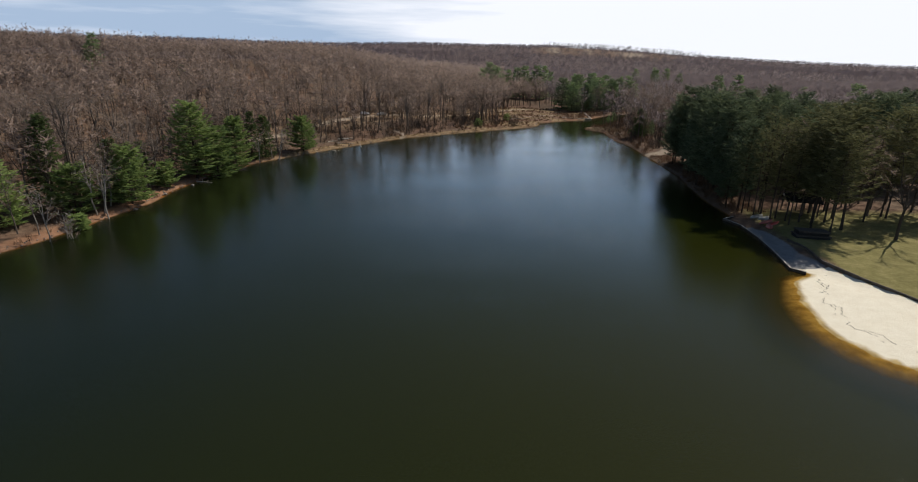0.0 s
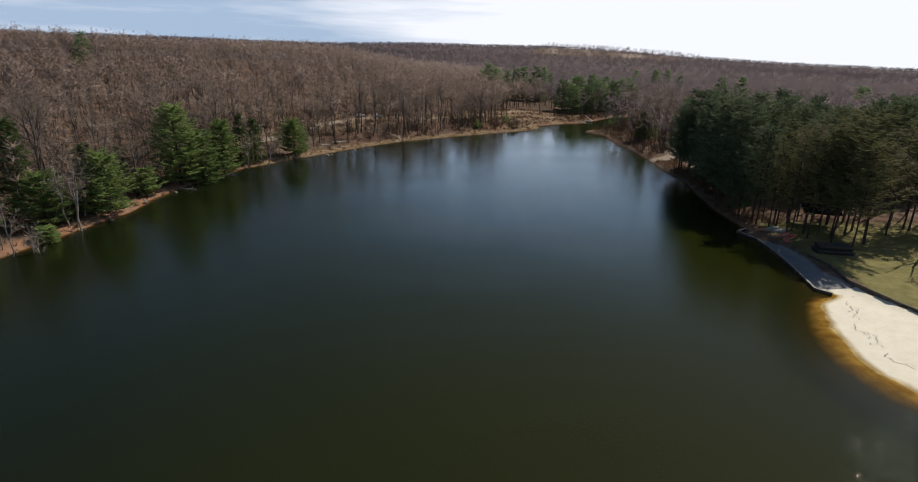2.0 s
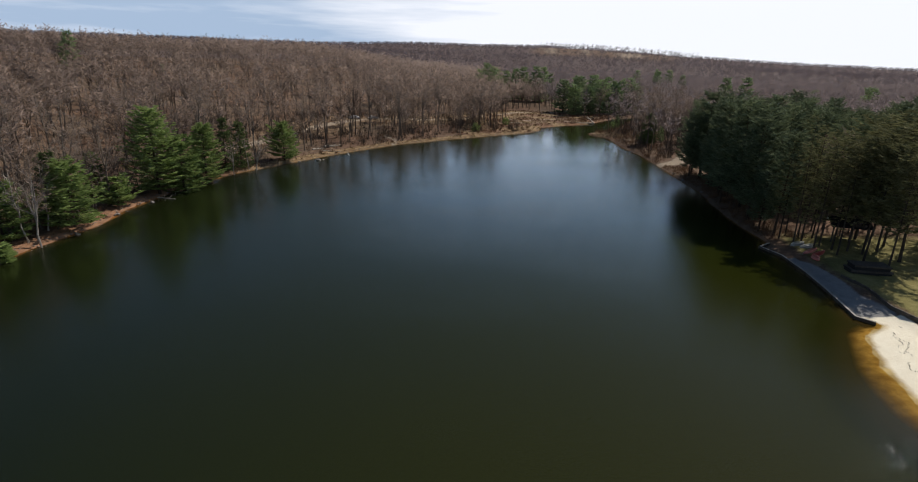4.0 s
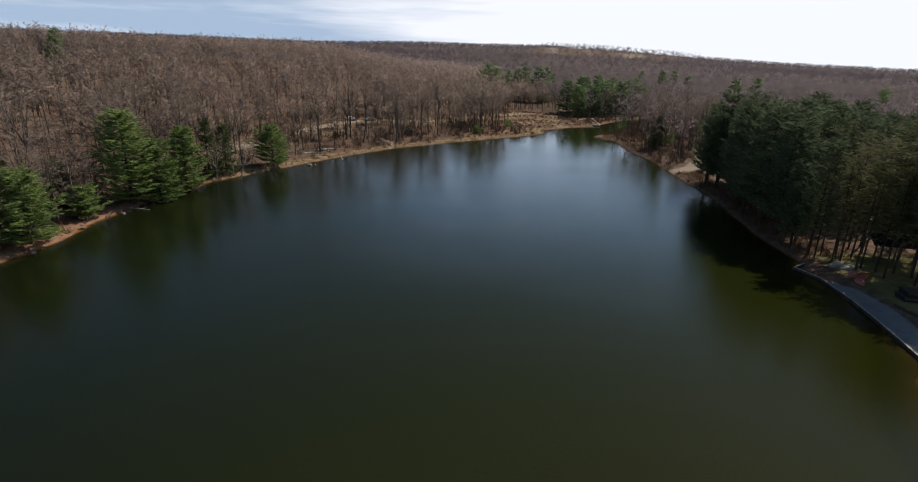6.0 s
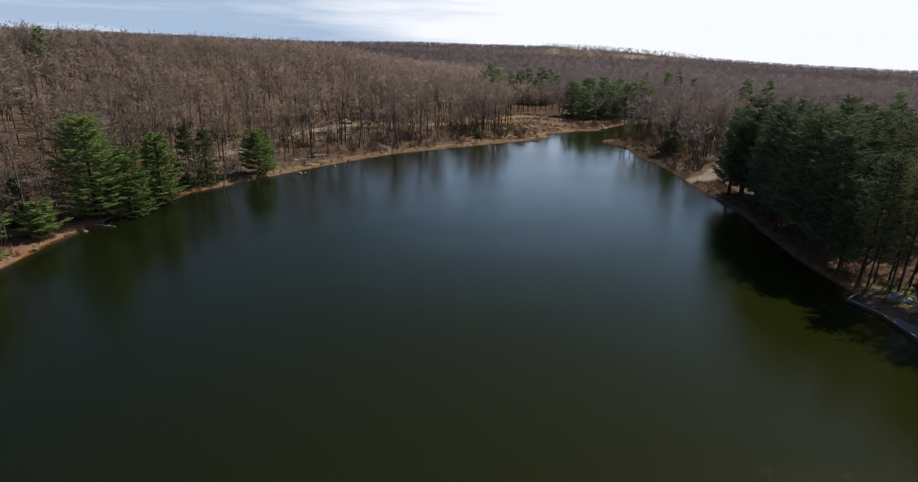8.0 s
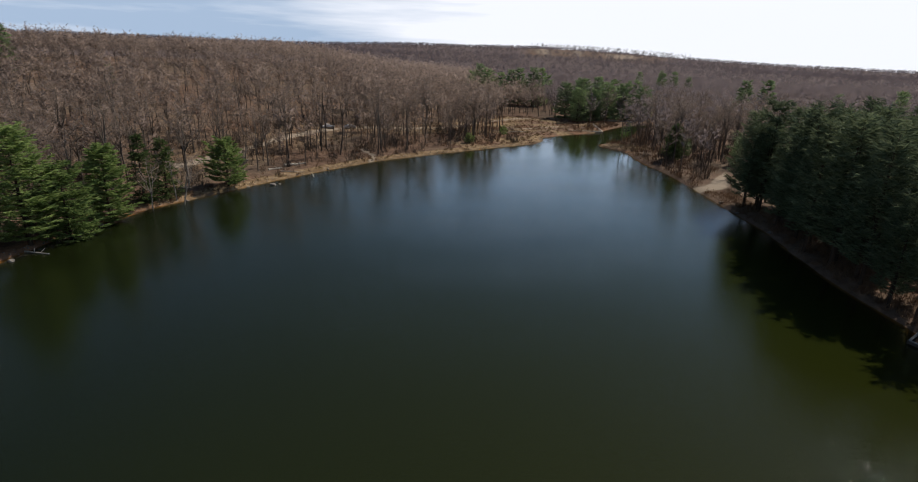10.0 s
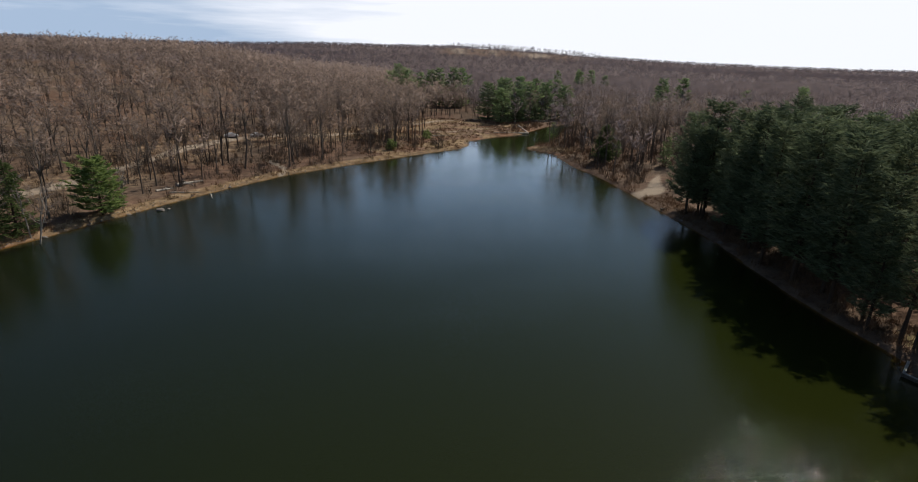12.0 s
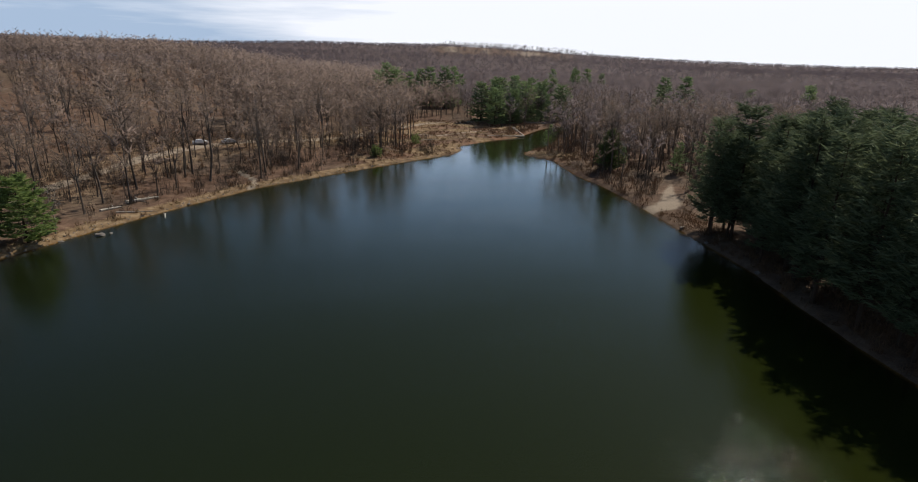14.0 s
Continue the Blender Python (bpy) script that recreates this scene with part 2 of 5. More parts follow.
def ground_material():
    m, n, l, b = material("forest_ground")
    big, mid, fine = noise_node(n, l, 0.06, 5), noise_node(n, l, 0.55, 5, 0.65), noise_node(n, l, 5.0, 4, 0.7)
    f = math_node(n, l, "ADD", math_node(n, l, "MULTIPLY", mid, 0.6), math_node(n, l, "MULTIPLY", fine, 0.4))
    litter = ramp_node(n, l, f, [(0.3, (0.062, 0.037, 0.025)), (0.5, (0.142, 0.087, 0.06)), (0.72, (0.295, 0.195, 0.135))])
    patch = ramp_node(n, l, noise_node(n, l, 0.035, 5, 0.6), [(0.42, (0.0, 0.0, 0.0)), (0.58, (1.0, 1.0, 1.0))])
    litter = mix_node(n, l, math_node(n, l, "MULTIPLY", patch, 0.6), litter, ramp_node(n, l, f, [(0.3, (0.075, 0.056, 0.042)), (0.7, (0.22, 0.172, 0.125))]))

    def masked(name, sharp=3.0, wobble=0.9):
        a = n.new("ShaderNodeAttribute")
        a.attribute_name = name
        v = math_node(n, l, "ADD", a.outputs["Fac"], math_node(n, l, "MULTIPLY", math_node(n, l, "SUBTRACT", f, 0.5), wobble))
        return math_node(n, l, "ADD", math_node(n, l, "MULTIPLY", math_node(n, l, "SUBTRACT", v, 0.5), sharp), 0.5, clamp=True)

    grass = ramp_node(n, l, f, [(0.3, (0.12, 0.10, 0.04)), (0.5, (0.215, 0.195, 0.075)), (0.72, (0.36, 0.30, 0.15))])
    straw = ramp_node(n, l, f, [(0.3, (0.085, 0.05, 0.028)), (0.5, (0.23, 0.155, 0.088)), (0.7, (0.50, 0.385, 0.25))])
    sand = ramp_node(n, l, f, [(0.3, (0.78, 0.71, 0.57)), (0.7, (0.91, 0.86, 0.73))])
    gravel = ramp_node(n, l, fine, [(0.3, (0.22, 0.175, 0.13)), (0.7, (0.42, 0.345, 0.27))])
    clay = ramp_node(n, l, f, [(0.3, (0.15, 0.07, 0.04)), (0.7, (0.38, 0.225, 0.14))])
    # walkway gravel, whose grey also stands in for the bluish shade on it
    shaded_gravel = ramp_node(n, l, f, [(0.3, (0.2, 0.2, 0.205)), (0.7, (0.33, 0.325, 0.32))])
    col = litter
    wet = ramp_node(n, l, mid, [(0.35, (0.27, 0.18, 0.065)), (0.65, (0.55, 0.42, 0.20))])
    # far ground is toned to match the haze-tinted twigs over it
    floor = ramp_node(n, l, mid, [(0.3, (0.095, 0.071, 0.069)), (0.7, (0.148, 0.114, 0.109))])
    for name, c, sharp, wob in (("canopy", floor, 1.5, 0.3), ("straw", straw, 2.5, 1.6), ("grass", grass, 2.2, 1.4), ("clay", clay, 2.5, 1.6),
                                ("road", gravel, 4.0, 0.7), ("shaded_gravel", shaded_gravel, 5.0, 0.25), ("sand", sand, 6.0, 0.35), ("wet", wet, 2.2, 1.1)):
        col = mix_node(n, l, masked(name, sharp, wob), col, c)
    l.new(col, b.inputs["Base Color"])
    b.inputs["Roughness"].default_value, b.inputs["Specular IOR Level"].default_value = 0.95, 0.1
    bump_node(n, l, b, f, 0.5, 0.25)
    return m


def water_material():
    """Dark green murky lake: clear at the brim, opaque within a metre or two of depth."""
    m, n, l, b = material("lake_water")
    a = n.new("ShaderNodeAttribute")
    a.attribute_name = "depth"
    geo = n.new("ShaderNodeNewGeometry")
    cloudy = noise_node(n, l, 0.018, 3.0, 0.5)
    # sunward scatter is painted into the body colour, brighter green towards +x
    sun_side_xyz, sun_side = n.new("ShaderNodeSeparateXYZ"), n.new("ShaderNodeMapRange")
    l.new(geo.outputs["Position"], sun_side_xyz.inputs[0])
    sun_side.inputs["From Min"].default_value, sun_side.inputs["From Max"].default_value = -35, 26
    l.new(math_node(n, l, "ADD", sun_side_xyz.outputs["X"], math_node(n, l, "MULTIPLY", math_node(n, l, "SUBTRACT", cloudy, 0.5), 30.0)), sun_side.inputs["Value"])
    deep = mix_node(n, l, sun_side.outputs["Result"], (0.0080, 0.0116, 0.0032), (0.0150, 0.0204, 0.0040))
    # browner towards the beach end, within that painted gradient
    near_beach = n.new("ShaderNodeMapRange")
    near_beach.inputs["From Min"].default_value, near_beach.inputs["From Max"].default_value = 110, 45
    l.new(sun_side_xyz.outputs["Y"], near_beach.inputs["Value"])
    deep = mix_node(n, l, math_node(n, l, "MULTIPLY", near_beach.outputs["Result"], sun_side.outputs["Result"]), deep, (0.0225, 0.0232, 0.0024))
    shoal = ramp_node(n, l, a.outputs["Fac"], [(0.0, (0.15, 0.085, 0.02)), (0.14, (0.034, 0.026, 0.008)), (0.45, (0.014, 0.0155, 0.005)), (0.8, (0.0, 0.0, 0.0))])
    body = mix_node(n, l, math_node(n, l, "MULTIPLY", a.outputs["Fac"], 1.25, clamp=True), shoal, deep)
    l.new(body, b.inputs["Base Color"])
    b.inputs["IOR"].default_value = 1.333
    b.inputs["Roughness"].default_value = 0.03
    b.inputs["Specular IOR Level"].default_value = 0.5
    swell = noise_node(n, l, 4.6, 3.0, 0.55, stretch=(1.0, 1.6, 1.0))
    calm = noise_node(n, l, 0.03, 3.0, 0.5, stretch=(1.0, 2.2, 1.0))
    place_xyz = n.new("ShaderNodeSeparateXYZ")
    l.new(geo.outputs["Position"], place_xyz.inputs[0])
    shelter = n.new("ShaderNodeMapRange")
    shelter.inputs["From Min"].default_value, shelter.inputs["From Max"].default_value = 200, 246
    shelter.inputs["To Min"].default_value, shelter.inputs["To Max"].default_value = 1.0, 0.5
    l.new(place_xyz.outputs["Y"], shelter.inputs["Value"])
    amp = math_node(n, l, "MULTIPLY", shelter.outputs["Result"], math_node(n, l, "ADD", math_node(n, l, "MULTIPLY", calm, 1.3), 0.15))
    bp = n.new("ShaderNodeBump")
    bp.inputs["Strength"].default_value, bp.inputs["Distance"].default_value = 1.0, 0.0075
    l.new(math_node(n, l, "MULTIPLY", amp, swell), bp.inputs["Height"])
    open_water = n.new("ShaderNodeMapRange")
    open_water.inputs["From Min"].default_value, open_water.inputs["From Max"].default_value = 100, 230
    open_water.inputs["To Min"].default_value, open_water.inputs["To Max"].default_value = 0.085, 0.04
    l.new(place_xyz.outputs["Y"], open_water.inputs["Value"])
    chop = math_node(n, l, "MULTIPLY", open_water.outputs["Result"], amp)
    push = None
    for size in ((19.0, 33.0, 1.0), (11.0, 20.0, 1.0)):
        cells, cell_map = n.new("ShaderNodeTexVoronoi"), n.new("ShaderNodeMapping")
        cells.inputs["Scale"].default_value = 1.0
        cell_map.inputs["Scale"].default_value = size
        l.new(geo.outputs["Position"], cell_map.inputs["Vector"])
        l.new(cell_map.outputs["Vector"], cells.inputs["Vector"])
        tilt, lean = n.new("ShaderNodeSeparateColor"), n.new("ShaderNodeCombineXYZ")
        l.new(cells.outputs["Color"], tilt.inputs[0])
        for out, sock in (("Red", "X"), ("Green", "Y")):
            c = math_node(n, l, "SUBTRACT", math_node(n, l, "MULTIPLY", tilt.outputs[out], 2.0), 1.0)
            steep = math_node(n, l, "MULTIPLY", math_node(n, l, "MULTIPLY", c, c), c)
            l.new(math_node(n, l, "MULTIPLY", steep, chop), lean.inputs[sock])
        if push is None:
            push = lean
        else:
            both = n.new("ShaderNodeVectorMath")
            l.new(push.outputs["Vector"], both.inputs[0])
            l.new(lean.outputs["Vector"], both.inputs[1])
            push = both
    summed, unit = n.new("ShaderNodeVectorMath"), n.new("ShaderNodeVectorMath")
    summed.operation, unit.operation = "ADD", "NORMALIZE"
    l.new(bp.outputs["Normal"], summed.inputs[0])
    l.new(push.outputs["Vector"], summed.inputs[1])
    l.new(summed.outputs["Vector"], unit.inputs[0])
    l.new(unit.outputs["Vector"], b.inputs["Normal"])
    clear, mx = n.new("ShaderNodeBsdfTransparent"), n.new("ShaderNodeMixShader")
    clear.inputs["Color"].default_value = (0.90, 0.78, 0.50, 1)
    l.new(math_node(n, l, "MULTIPLY", a.outputs["Fac"], 6.0, clamp=True), mx.inputs["Fac"])
    l.new(clear.outputs["BSDF"], mx.inputs[1])
    l.new(b.outputs["BSDF"], mx.inputs[2])
    l.new(mx.outputs["Shader"], n["Material Output"].inputs["Surface"])
    return m


GROUND, WATER = ground_material(), water_material()


# ---- mesh helpers ----
class Build:
    """Collects vertices and faces of one mesh, with a material index per face."""

    def __init__(self):
        self.v, self.f, self.m = [], [], []

    def add(self, verts, faces, mat=0):
        k = len(self.v)
        self.v.extend([tuple(p) for p in verts])
        self.f.extend([tuple(i + k for i in fc) for fc in faces])
        self.m.extend([mat] * len(faces))

    def tube(self, pts, radii, sides=6, mat=0, cap=True):
        pts = [Vector(p) for p in pts]
        verts, faces = [], []
        for i, (p, r) in enumerate(zip(pts, radii)):
            d = (pts[min(i + 1, len(pts) - 1)] - pts[max(i - 1, 0)]).normalized()
            u = d.cross(Vector((0.31, 0.95, 0.05))).normalized()
            w = d.cross(u)
            for s in range(sides):
                a = 2 * math.pi * s / sides
                verts.append(p + (u * math.cos(a) + w * math.sin(a)) * r)
        for i in range(len(pts) - 1):
            for s in range(sides):
                t = (s + 1) % sides
                faces.append((i * sides + s, i * sides + t, (i + 1) * sides + t, (i + 1) * sides + s))
        if cap and sides > 2:
            faces.append(tuple(range(sides))[::-1])
            faces.append(tuple(range((len(pts) - 1) * sides, len(pts) * sides)))
        self.add(verts, faces, mat)

    def sliver(self, p, q, width, rng, mat=0):
        p, q = Vector(p), Vector(q)
        side = (q - p).cross(Vector((rng.gauss(0, 1), rng.gauss(0, 1), rng.gauss(0, 1))))
        if side.length < 1e-6:
            return
        side = side.normalized() * width * 0.5
        self.add((p - side, p + side, q), ((0, 1, 2),), mat)

    def box(self, x0, y0, z0, x1, y1, z1, mat=0):
        v = [(x, y, z) for z in (z0, z1) for y in (y0, y1) for x in (x0, x1)]
        self.add(v, ((0, 2, 3, 1), (4, 5, 7, 6), (0, 1, 5, 4), (2, 6, 7, 3), (0, 4, 6, 2), (1, 3, 7, 5)), mat)

    def mesh(self, name, mats, smooth=False):
        me = bpy.data.meshes.new(name)
        me.from_pydata(self.v, [], self.f)
        for mt in mats:
            me.materials.append(mt)
        if len(mats) > 1:
            me.polygons.foreach_set("material_index", self.m)
        if smooth:
            me.polygons.foreach_set("use_smooth", [True] * len(self.f))
        me.update()
        return me


def child(name, me, parent, label=""):
    ob = new(name, me)
    ob.parent = parent
    if label:
        ob["label"] = label
    return ob


def smooth01(a, b, x):
    t = np.clip((x - a) / (b - a), 0, 1)
    return t * t * (3 - 2 * t)


# ---- the plan ----
LAKE = [(-75, -120), (-85, -40), (-80, 20), (-73, 52), (-69.2, 70.8), (-67, 77.5), (-65.1, 91.2), (-63.4, 102), (-64.6, 112),
        (-64, 121), (-62.3, 134.5), (-58.8, 147.7), (-52, 159.5), (-45, 172.8), (-36.9, 186), (-33, 191.8), (-24.2, 204.3),
        (-8, 219.5), (5.7, 231), (14.6, 238.8), (28.7, 249.8), (33.3, 258), (34.5, 268.5), (49, 282), (61, 289), (66, 297),
        (75, 310), (84, 322), (95, 330), (99, 325), (90, 312), (83, 300), (78, 287), (70, 272), (63, 261), (54, 252.5), (53, 247.5), (58.9, 237),
        (58.3, 226), (57.9, 214), (59.3, 196), (58.8, 175), (58.2, 153), (57.3, 140), (55, 126.6), (53.6, 112), (53.8, 104.5), (53.5, 101.4), (51.0, 99.6),
        (52.4, 95.3), (51.9, 87.7), (50.9, 81.2), (49.2, 72.6), (50.9, 71.0), (47.0, 68.6), (43.7, 60.3), (42.3, 52.3), (43.8, 46.8), (46.2, 44.2),
        (56, 38), (70, 30), (85, 15), (95, -20), (95, -120)]
LAWN_WALL = [(55.6, 85.5), (55.9, 80.5), (54.9, 74.6), (55.8, 70.6), (57.0, 66.2), (58.7, 60.4), (63, 46.5), (72, 33)]
BULKHEAD = [(53.7, 101.6), (51.0, 99.6), (52.4, 95.3), (51.9, 87.7), (50.9, 81.2), (49.2, 72.6), (50.6, 71.0)]


def poly_dist(px, py, poly, closed=True):
    best = np.full(px.shape, 1e9)
    inside = np.zeros(px.shape, bool)
    n = len(poly)
    for i in range(n if closed else n - 1):
        (ax, ay), (bx, by) = poly[i], poly[(i + 1) % n]
        dx, dy = bx - ax, by - ay
        t = np.clip(((px - ax) * dx + (py - ay) * dy) / (dx * dx + dy * dy), 0, 1)
        best = np.minimum(best, np.hypot(px - ax - t * dx, py - ay - t * dy))
        if closed:
            cross = (ay > py) != (by > py)
            with np.errstate(divide="ignore", invalid="ignore"):
                inside ^= cross & (px < (bx - ax) * (py - ay) / (by - ay if by != ay else 1e-9) + ax)
    return np.where(inside, -best, best) if closed else best


def shore_dist(px, py):
    return poly_dist(np.asarray(px, float), np.asarray(py, float), LAKE)


def beach_mask(px, py):
    area = [(46, 72.9), (55.0, 72.9), (55.6, 70.6), (58.7, 60.4), (63, 46.5), (72, 33), (90, 12), (60, 10), (30, 40), (38, 60)]
    return smooth01(0.35, -0.35, poly_dist(px, py, area))


def strip_mask(px, py):
    return smooth01(0.6, -0.4, poly_dist(px, py, [(47, 72.3), (54.6, 72.6), (54.3, 80), (55.0, 87), (54.4, 92), (53.2, 94.5), (51, 94.5)]))


RIDGE_AZ = [-180, -90, -60, -40, -30, -20, -10, 0, 4, 8, 12, 16, 21, 27, 33, 40, 50, 90, 180]
RIDGE_Z = [20, 42, 54, 53, 49, 49, 53, 63, 68, 75, 74, 66, 50, 36, 28, 22, 20, 20, 20]
SPUR_AZ = [-180, -90, -60, -40, -33, -25, -18, -13, -9, -5, 0, 180]      # the wooded spur west of the lake
SPUR_Z = [0, 8, 8, 7, 5, 5, 4, 2, -3, -8, -12, 0]


def height(px, py, d=None):
    px, py = np.asarray(px, float), np.asarray(py, float)
    d = shore_dist(px, py) if d is None else d
    land = np.maximum(d, 0)
    beach = np.maximum(beach_mask(px, py), strip_mask(px, py))
    bank = 0.10 + 0.8 * (1 - np.exp(-land / 2.2))
    near_beach = 0.0 + 0.045 * land
    low = bank * (1 - beach) + near_beach * beach
    left = smooth01(45, -60, (px - 0.05 * (py - 200)) / (1 + np.hypot(px, py - 100) / 300))
    marsh = smooth01(-30, 15, px) * smooth01(215, 235, py) * smooth01(430, 330, py)
    rise = left * (1 - 0.9 * marsh) * (13.0 * smooth01(4, 90, land) * 0.5 + 12.0 * smooth01(30, 320, land))
    right = smooth01(50, 110, px) * (1 - marsh) * 2.2 * smooth01(15, 120, land)
    r, az = np.hypot(px, py), np.degrees(np.arctan2(px, py))
    hills = np.interp(az, RIDGE_AZ, RIDGE_Z) * smooth01(760, 2250, r)
    spur = np.interp(az, SPUR_AZ, SPUR_Z) * smooth01(230, 560, r) * smooth01(1250, 700, r) * left
    roll = smooth01(30, 200, land) * (1.6 * np.sin(px * 0.021 + 1.3) * np.cos(py * 0.017) + 2.5 * smooth01(300, 900, r) * np.sin(px * 0.006 + py * 0.004))
    bumps = 0.10 * np.sin(px * 0.9 + 0.4 * py) * np.sin(py * 0.7 - 0.3 * px) * smooth01(0.5, 3, land) * (1 - beach)
    z = low + np.maximum(rise + spur * smooth01(40, 200, land), 0) + right + hills * smooth01(20, 200, land) + roll + bumps
    w = smooth01(33, 13, np.hypot(px - 54, py - 50))
    inn = np.maximum(-d, 0)
    bed = (np.minimum(inn, 2.5) * 0.2 + np.maximum(inn - 2.5, 0) * 0.11) * w + inn * 0.9 * (1 - w)
    return np.where(d < 0, -np.minimum(bed, 4.0), z)


def ground_z(x, y):
    return float(height(np.array([x]), np.array([y]))[0])


def marsh_strips(x, y):
    """Wandering strips of dry straw and brown tussock, between -1 and 1."""
    return 0.6 * np.sin(y * 0.27 + 1.9 * np.sin(x * 0.13) + 0.05 * x) + 0.4 * np.sin(x * 0.31 - 1.6 * np.sin(y * 0.12))


def steps(a, b, fine0, fine1, h, grow=1.10):
    xs = list(np.arange(fine0, fine1 + h / 2, h))
    s = h
    while xs[-1] < b:
        s *= grow
        xs.append(xs[-1] + s)
    s = h
    while xs[0] > a:
        s *= grow
        xs.insert(0, xs[0] - s)
    return np.array(xs)


def sheet(name, xs, ys, z, mat, attrs):
    nx, ny = len(xs), len(ys)
    gx, gy = np.meshgrid(xs, ys)
    co = np.stack([gx.ravel(), gy.ravel(), z.ravel()], 1)
    i = (np.arange(ny - 1)[:, None] * nx + np.arange(nx - 1)[None]).ravel()
    quads = np.stack([i, i + 1, i + nx + 1, i + nx], 1)
    me = bpy.data.meshes.new(name)
    me.vertices.add(len(co))
    me.vertices.foreach_set("co", co.ravel())
    me.loops.add(quads.size)
    me.loops.foreach_set("vertex_index", quads.ravel())
    me.polygons.add(len(quads))
    me.polygons.foreach_set("loop_start", np.arange(len(quads)) * 4)
    me.polygons.foreach_set("use_smooth", np.ones(len(quads), bool))
    me.materials.append(mat)
    me.update(calc_edges=True)
    for key, val in attrs.items():
        at = me.attributes.new(key, "FLOAT", "POINT")
        at.data.foreach_set("value", val.ravel().astype(np.float32))
    return new(name, me)


ROAD = [(-72, 175), (-66, 190), (-61, 208), (-56, 229), (-50, 241), (-44, 250), (-34, 259), (-20, 266), (-4, 282), (8, 305), (30, 333), (62, 345), (95, 352)]
PATHWAY = [(-25, 203.6), (-24.4, 207), (-25.2, 211), (-28, 216), (-33, 224)]
MARSH_PATH = [(18, 296), (30, 290), (42, 300), (55, 308), (62, 300)]
GRAVEL = [(58.6, 176.5), (63, 176.5), (66.5, 181), (70, 188), (75, 196), (82, 204)]

gxs, gys = steps(-4600, 4600, -82, 104, 1.3), steps(-4600, 4800, 36, 330, 1.4)
GX, GY = np.meshgrid(gxs, gys)
GD = shore_dist(GX, GY)
GZ = height(GX, GY, GD)
beach = beach_mask(GX, GY)
walkway = strip_mask(GX, GY)
left_side = smooth01(60, 20, GX)
marsh = smooth01(-25, 12, GX) * smooth01(222, 240, GY) * smooth01(352, 335, GY) * smooth01(80, 66, GX)
straw = np.clip(smooth01(4.8, 1.6, GD) * left_side * 0.9 * smooth01(120, 165, GY) + marsh * smooth01(90, 40, GD) * (0.3 + 0.7 * marsh_strips(GX, GY)), 0, 1)
clay = smooth01(4.6, 1.2, GD) * np.clip(left_side * smooth01(175, 130, GY) * 0.85 + 0.16 * smooth01(165, 185, GY), 0, 1) * (1 - beach) + 0.46 * marsh * smooth01(70, 40, GD) * (1 - np.clip(straw, 0, 1))
lawn = smooth01(54, 58, GX) * smooth01(112, 98, GY) * smooth01(135, 95, GX) * smooth01(-60, 0, GY)
far_az, far_r = np.degrees(np.arctan2(GX, GY)), np.hypot(GX, GY)
ridge_open = smooth01(5, 8, far_az) * smooth01(22, 17, far_az) * smooth01(1420, 1560, far_r) * smooth01(2020, 1930, far_r)
clearing = smooth01(22, 8, poly_dist(GX, GY, ROAD, False)) * 0.42 * left_side
road = np.maximum.reduce([ridge_open * (0.36 + 0.2 * np.sin(far_r * 0.045 + 2.0 * np.sin(far_az * 1.1))), smooth01(3.0, 1.2, poly_dist(GX, GY, ROAD, False)) * (0.75 + 0.2 * np.sin(GX * 0.13 + GY * 0.09)), smooth01(1.6, 0.5, poly_dist(GX, GY, PATHWAY, False)) * 0.8,
                          smooth01(1.8, 0.7, poly_dist(GX, GY, MARSH_PATH, False)) * 0.8, smooth01(4.2, 1.2, poly_dist(GX, GY, GRAVEL, False) + 0.12 * np.maximum(GY - 180, 0)) * 0.72])
ground = sheet("ground", gxs, gys, GZ, GROUND, {"sand": beach, "straw": np.clip(straw + clearing, 0, 1), "clay": np.clip(clay, 0, 1), "grass": lawn * (1 - beach), "road": road, "shaded_gravel": walkway, "canopy": smooth01(420, 640, far_r) * (1 - ridge_open), "wet": beach * smooth01(1.7, 0.2, GD) * smooth01(-6.0, -3.0, GD)})
tagged(ground, "brown leaf-littered ground with straw, lawn and sand", "ground", kind="structure")

wxs, wys = np.arange(-110, 111, 2.0), np.arange(-125, 345, 2.0)
WX, WY = np.meshgrid(wxs, wys)
depth = np.clip(-height(WX, WY) / 4.0, 0, 1)
water = sheet("water", wxs, wys, np.zeros_like(WX), WATER, {"depth": depth})
tagged(water, "dark green rippled lake water", "lake", kind="structure")


# ---- trees ----
def sheet_z(p):
    """Height of the ground sheet's facets under many places."""
    x, y = np.array([q[0] for q in p]), np.array([q[1] for q in p])
    i, j = np.clip(np.searchsorted(gxs, x) - 1, 0, len(gxs) - 2), np.clip(np.searchsorted(gys, y) - 1, 0, len(gys) - 2)
    u, v = (x - gxs[i]) / (gxs[i + 1] - gxs[i]), (y - gys[j]) / (gys[j + 1] - gys[j])
    return (GZ[j, i] * (1 - u) + GZ[j, i + 1] * u) * (1 - v) + (GZ[j + 1, i] * (1 - u) + GZ[j + 1, i + 1] * u) * v - 0.4


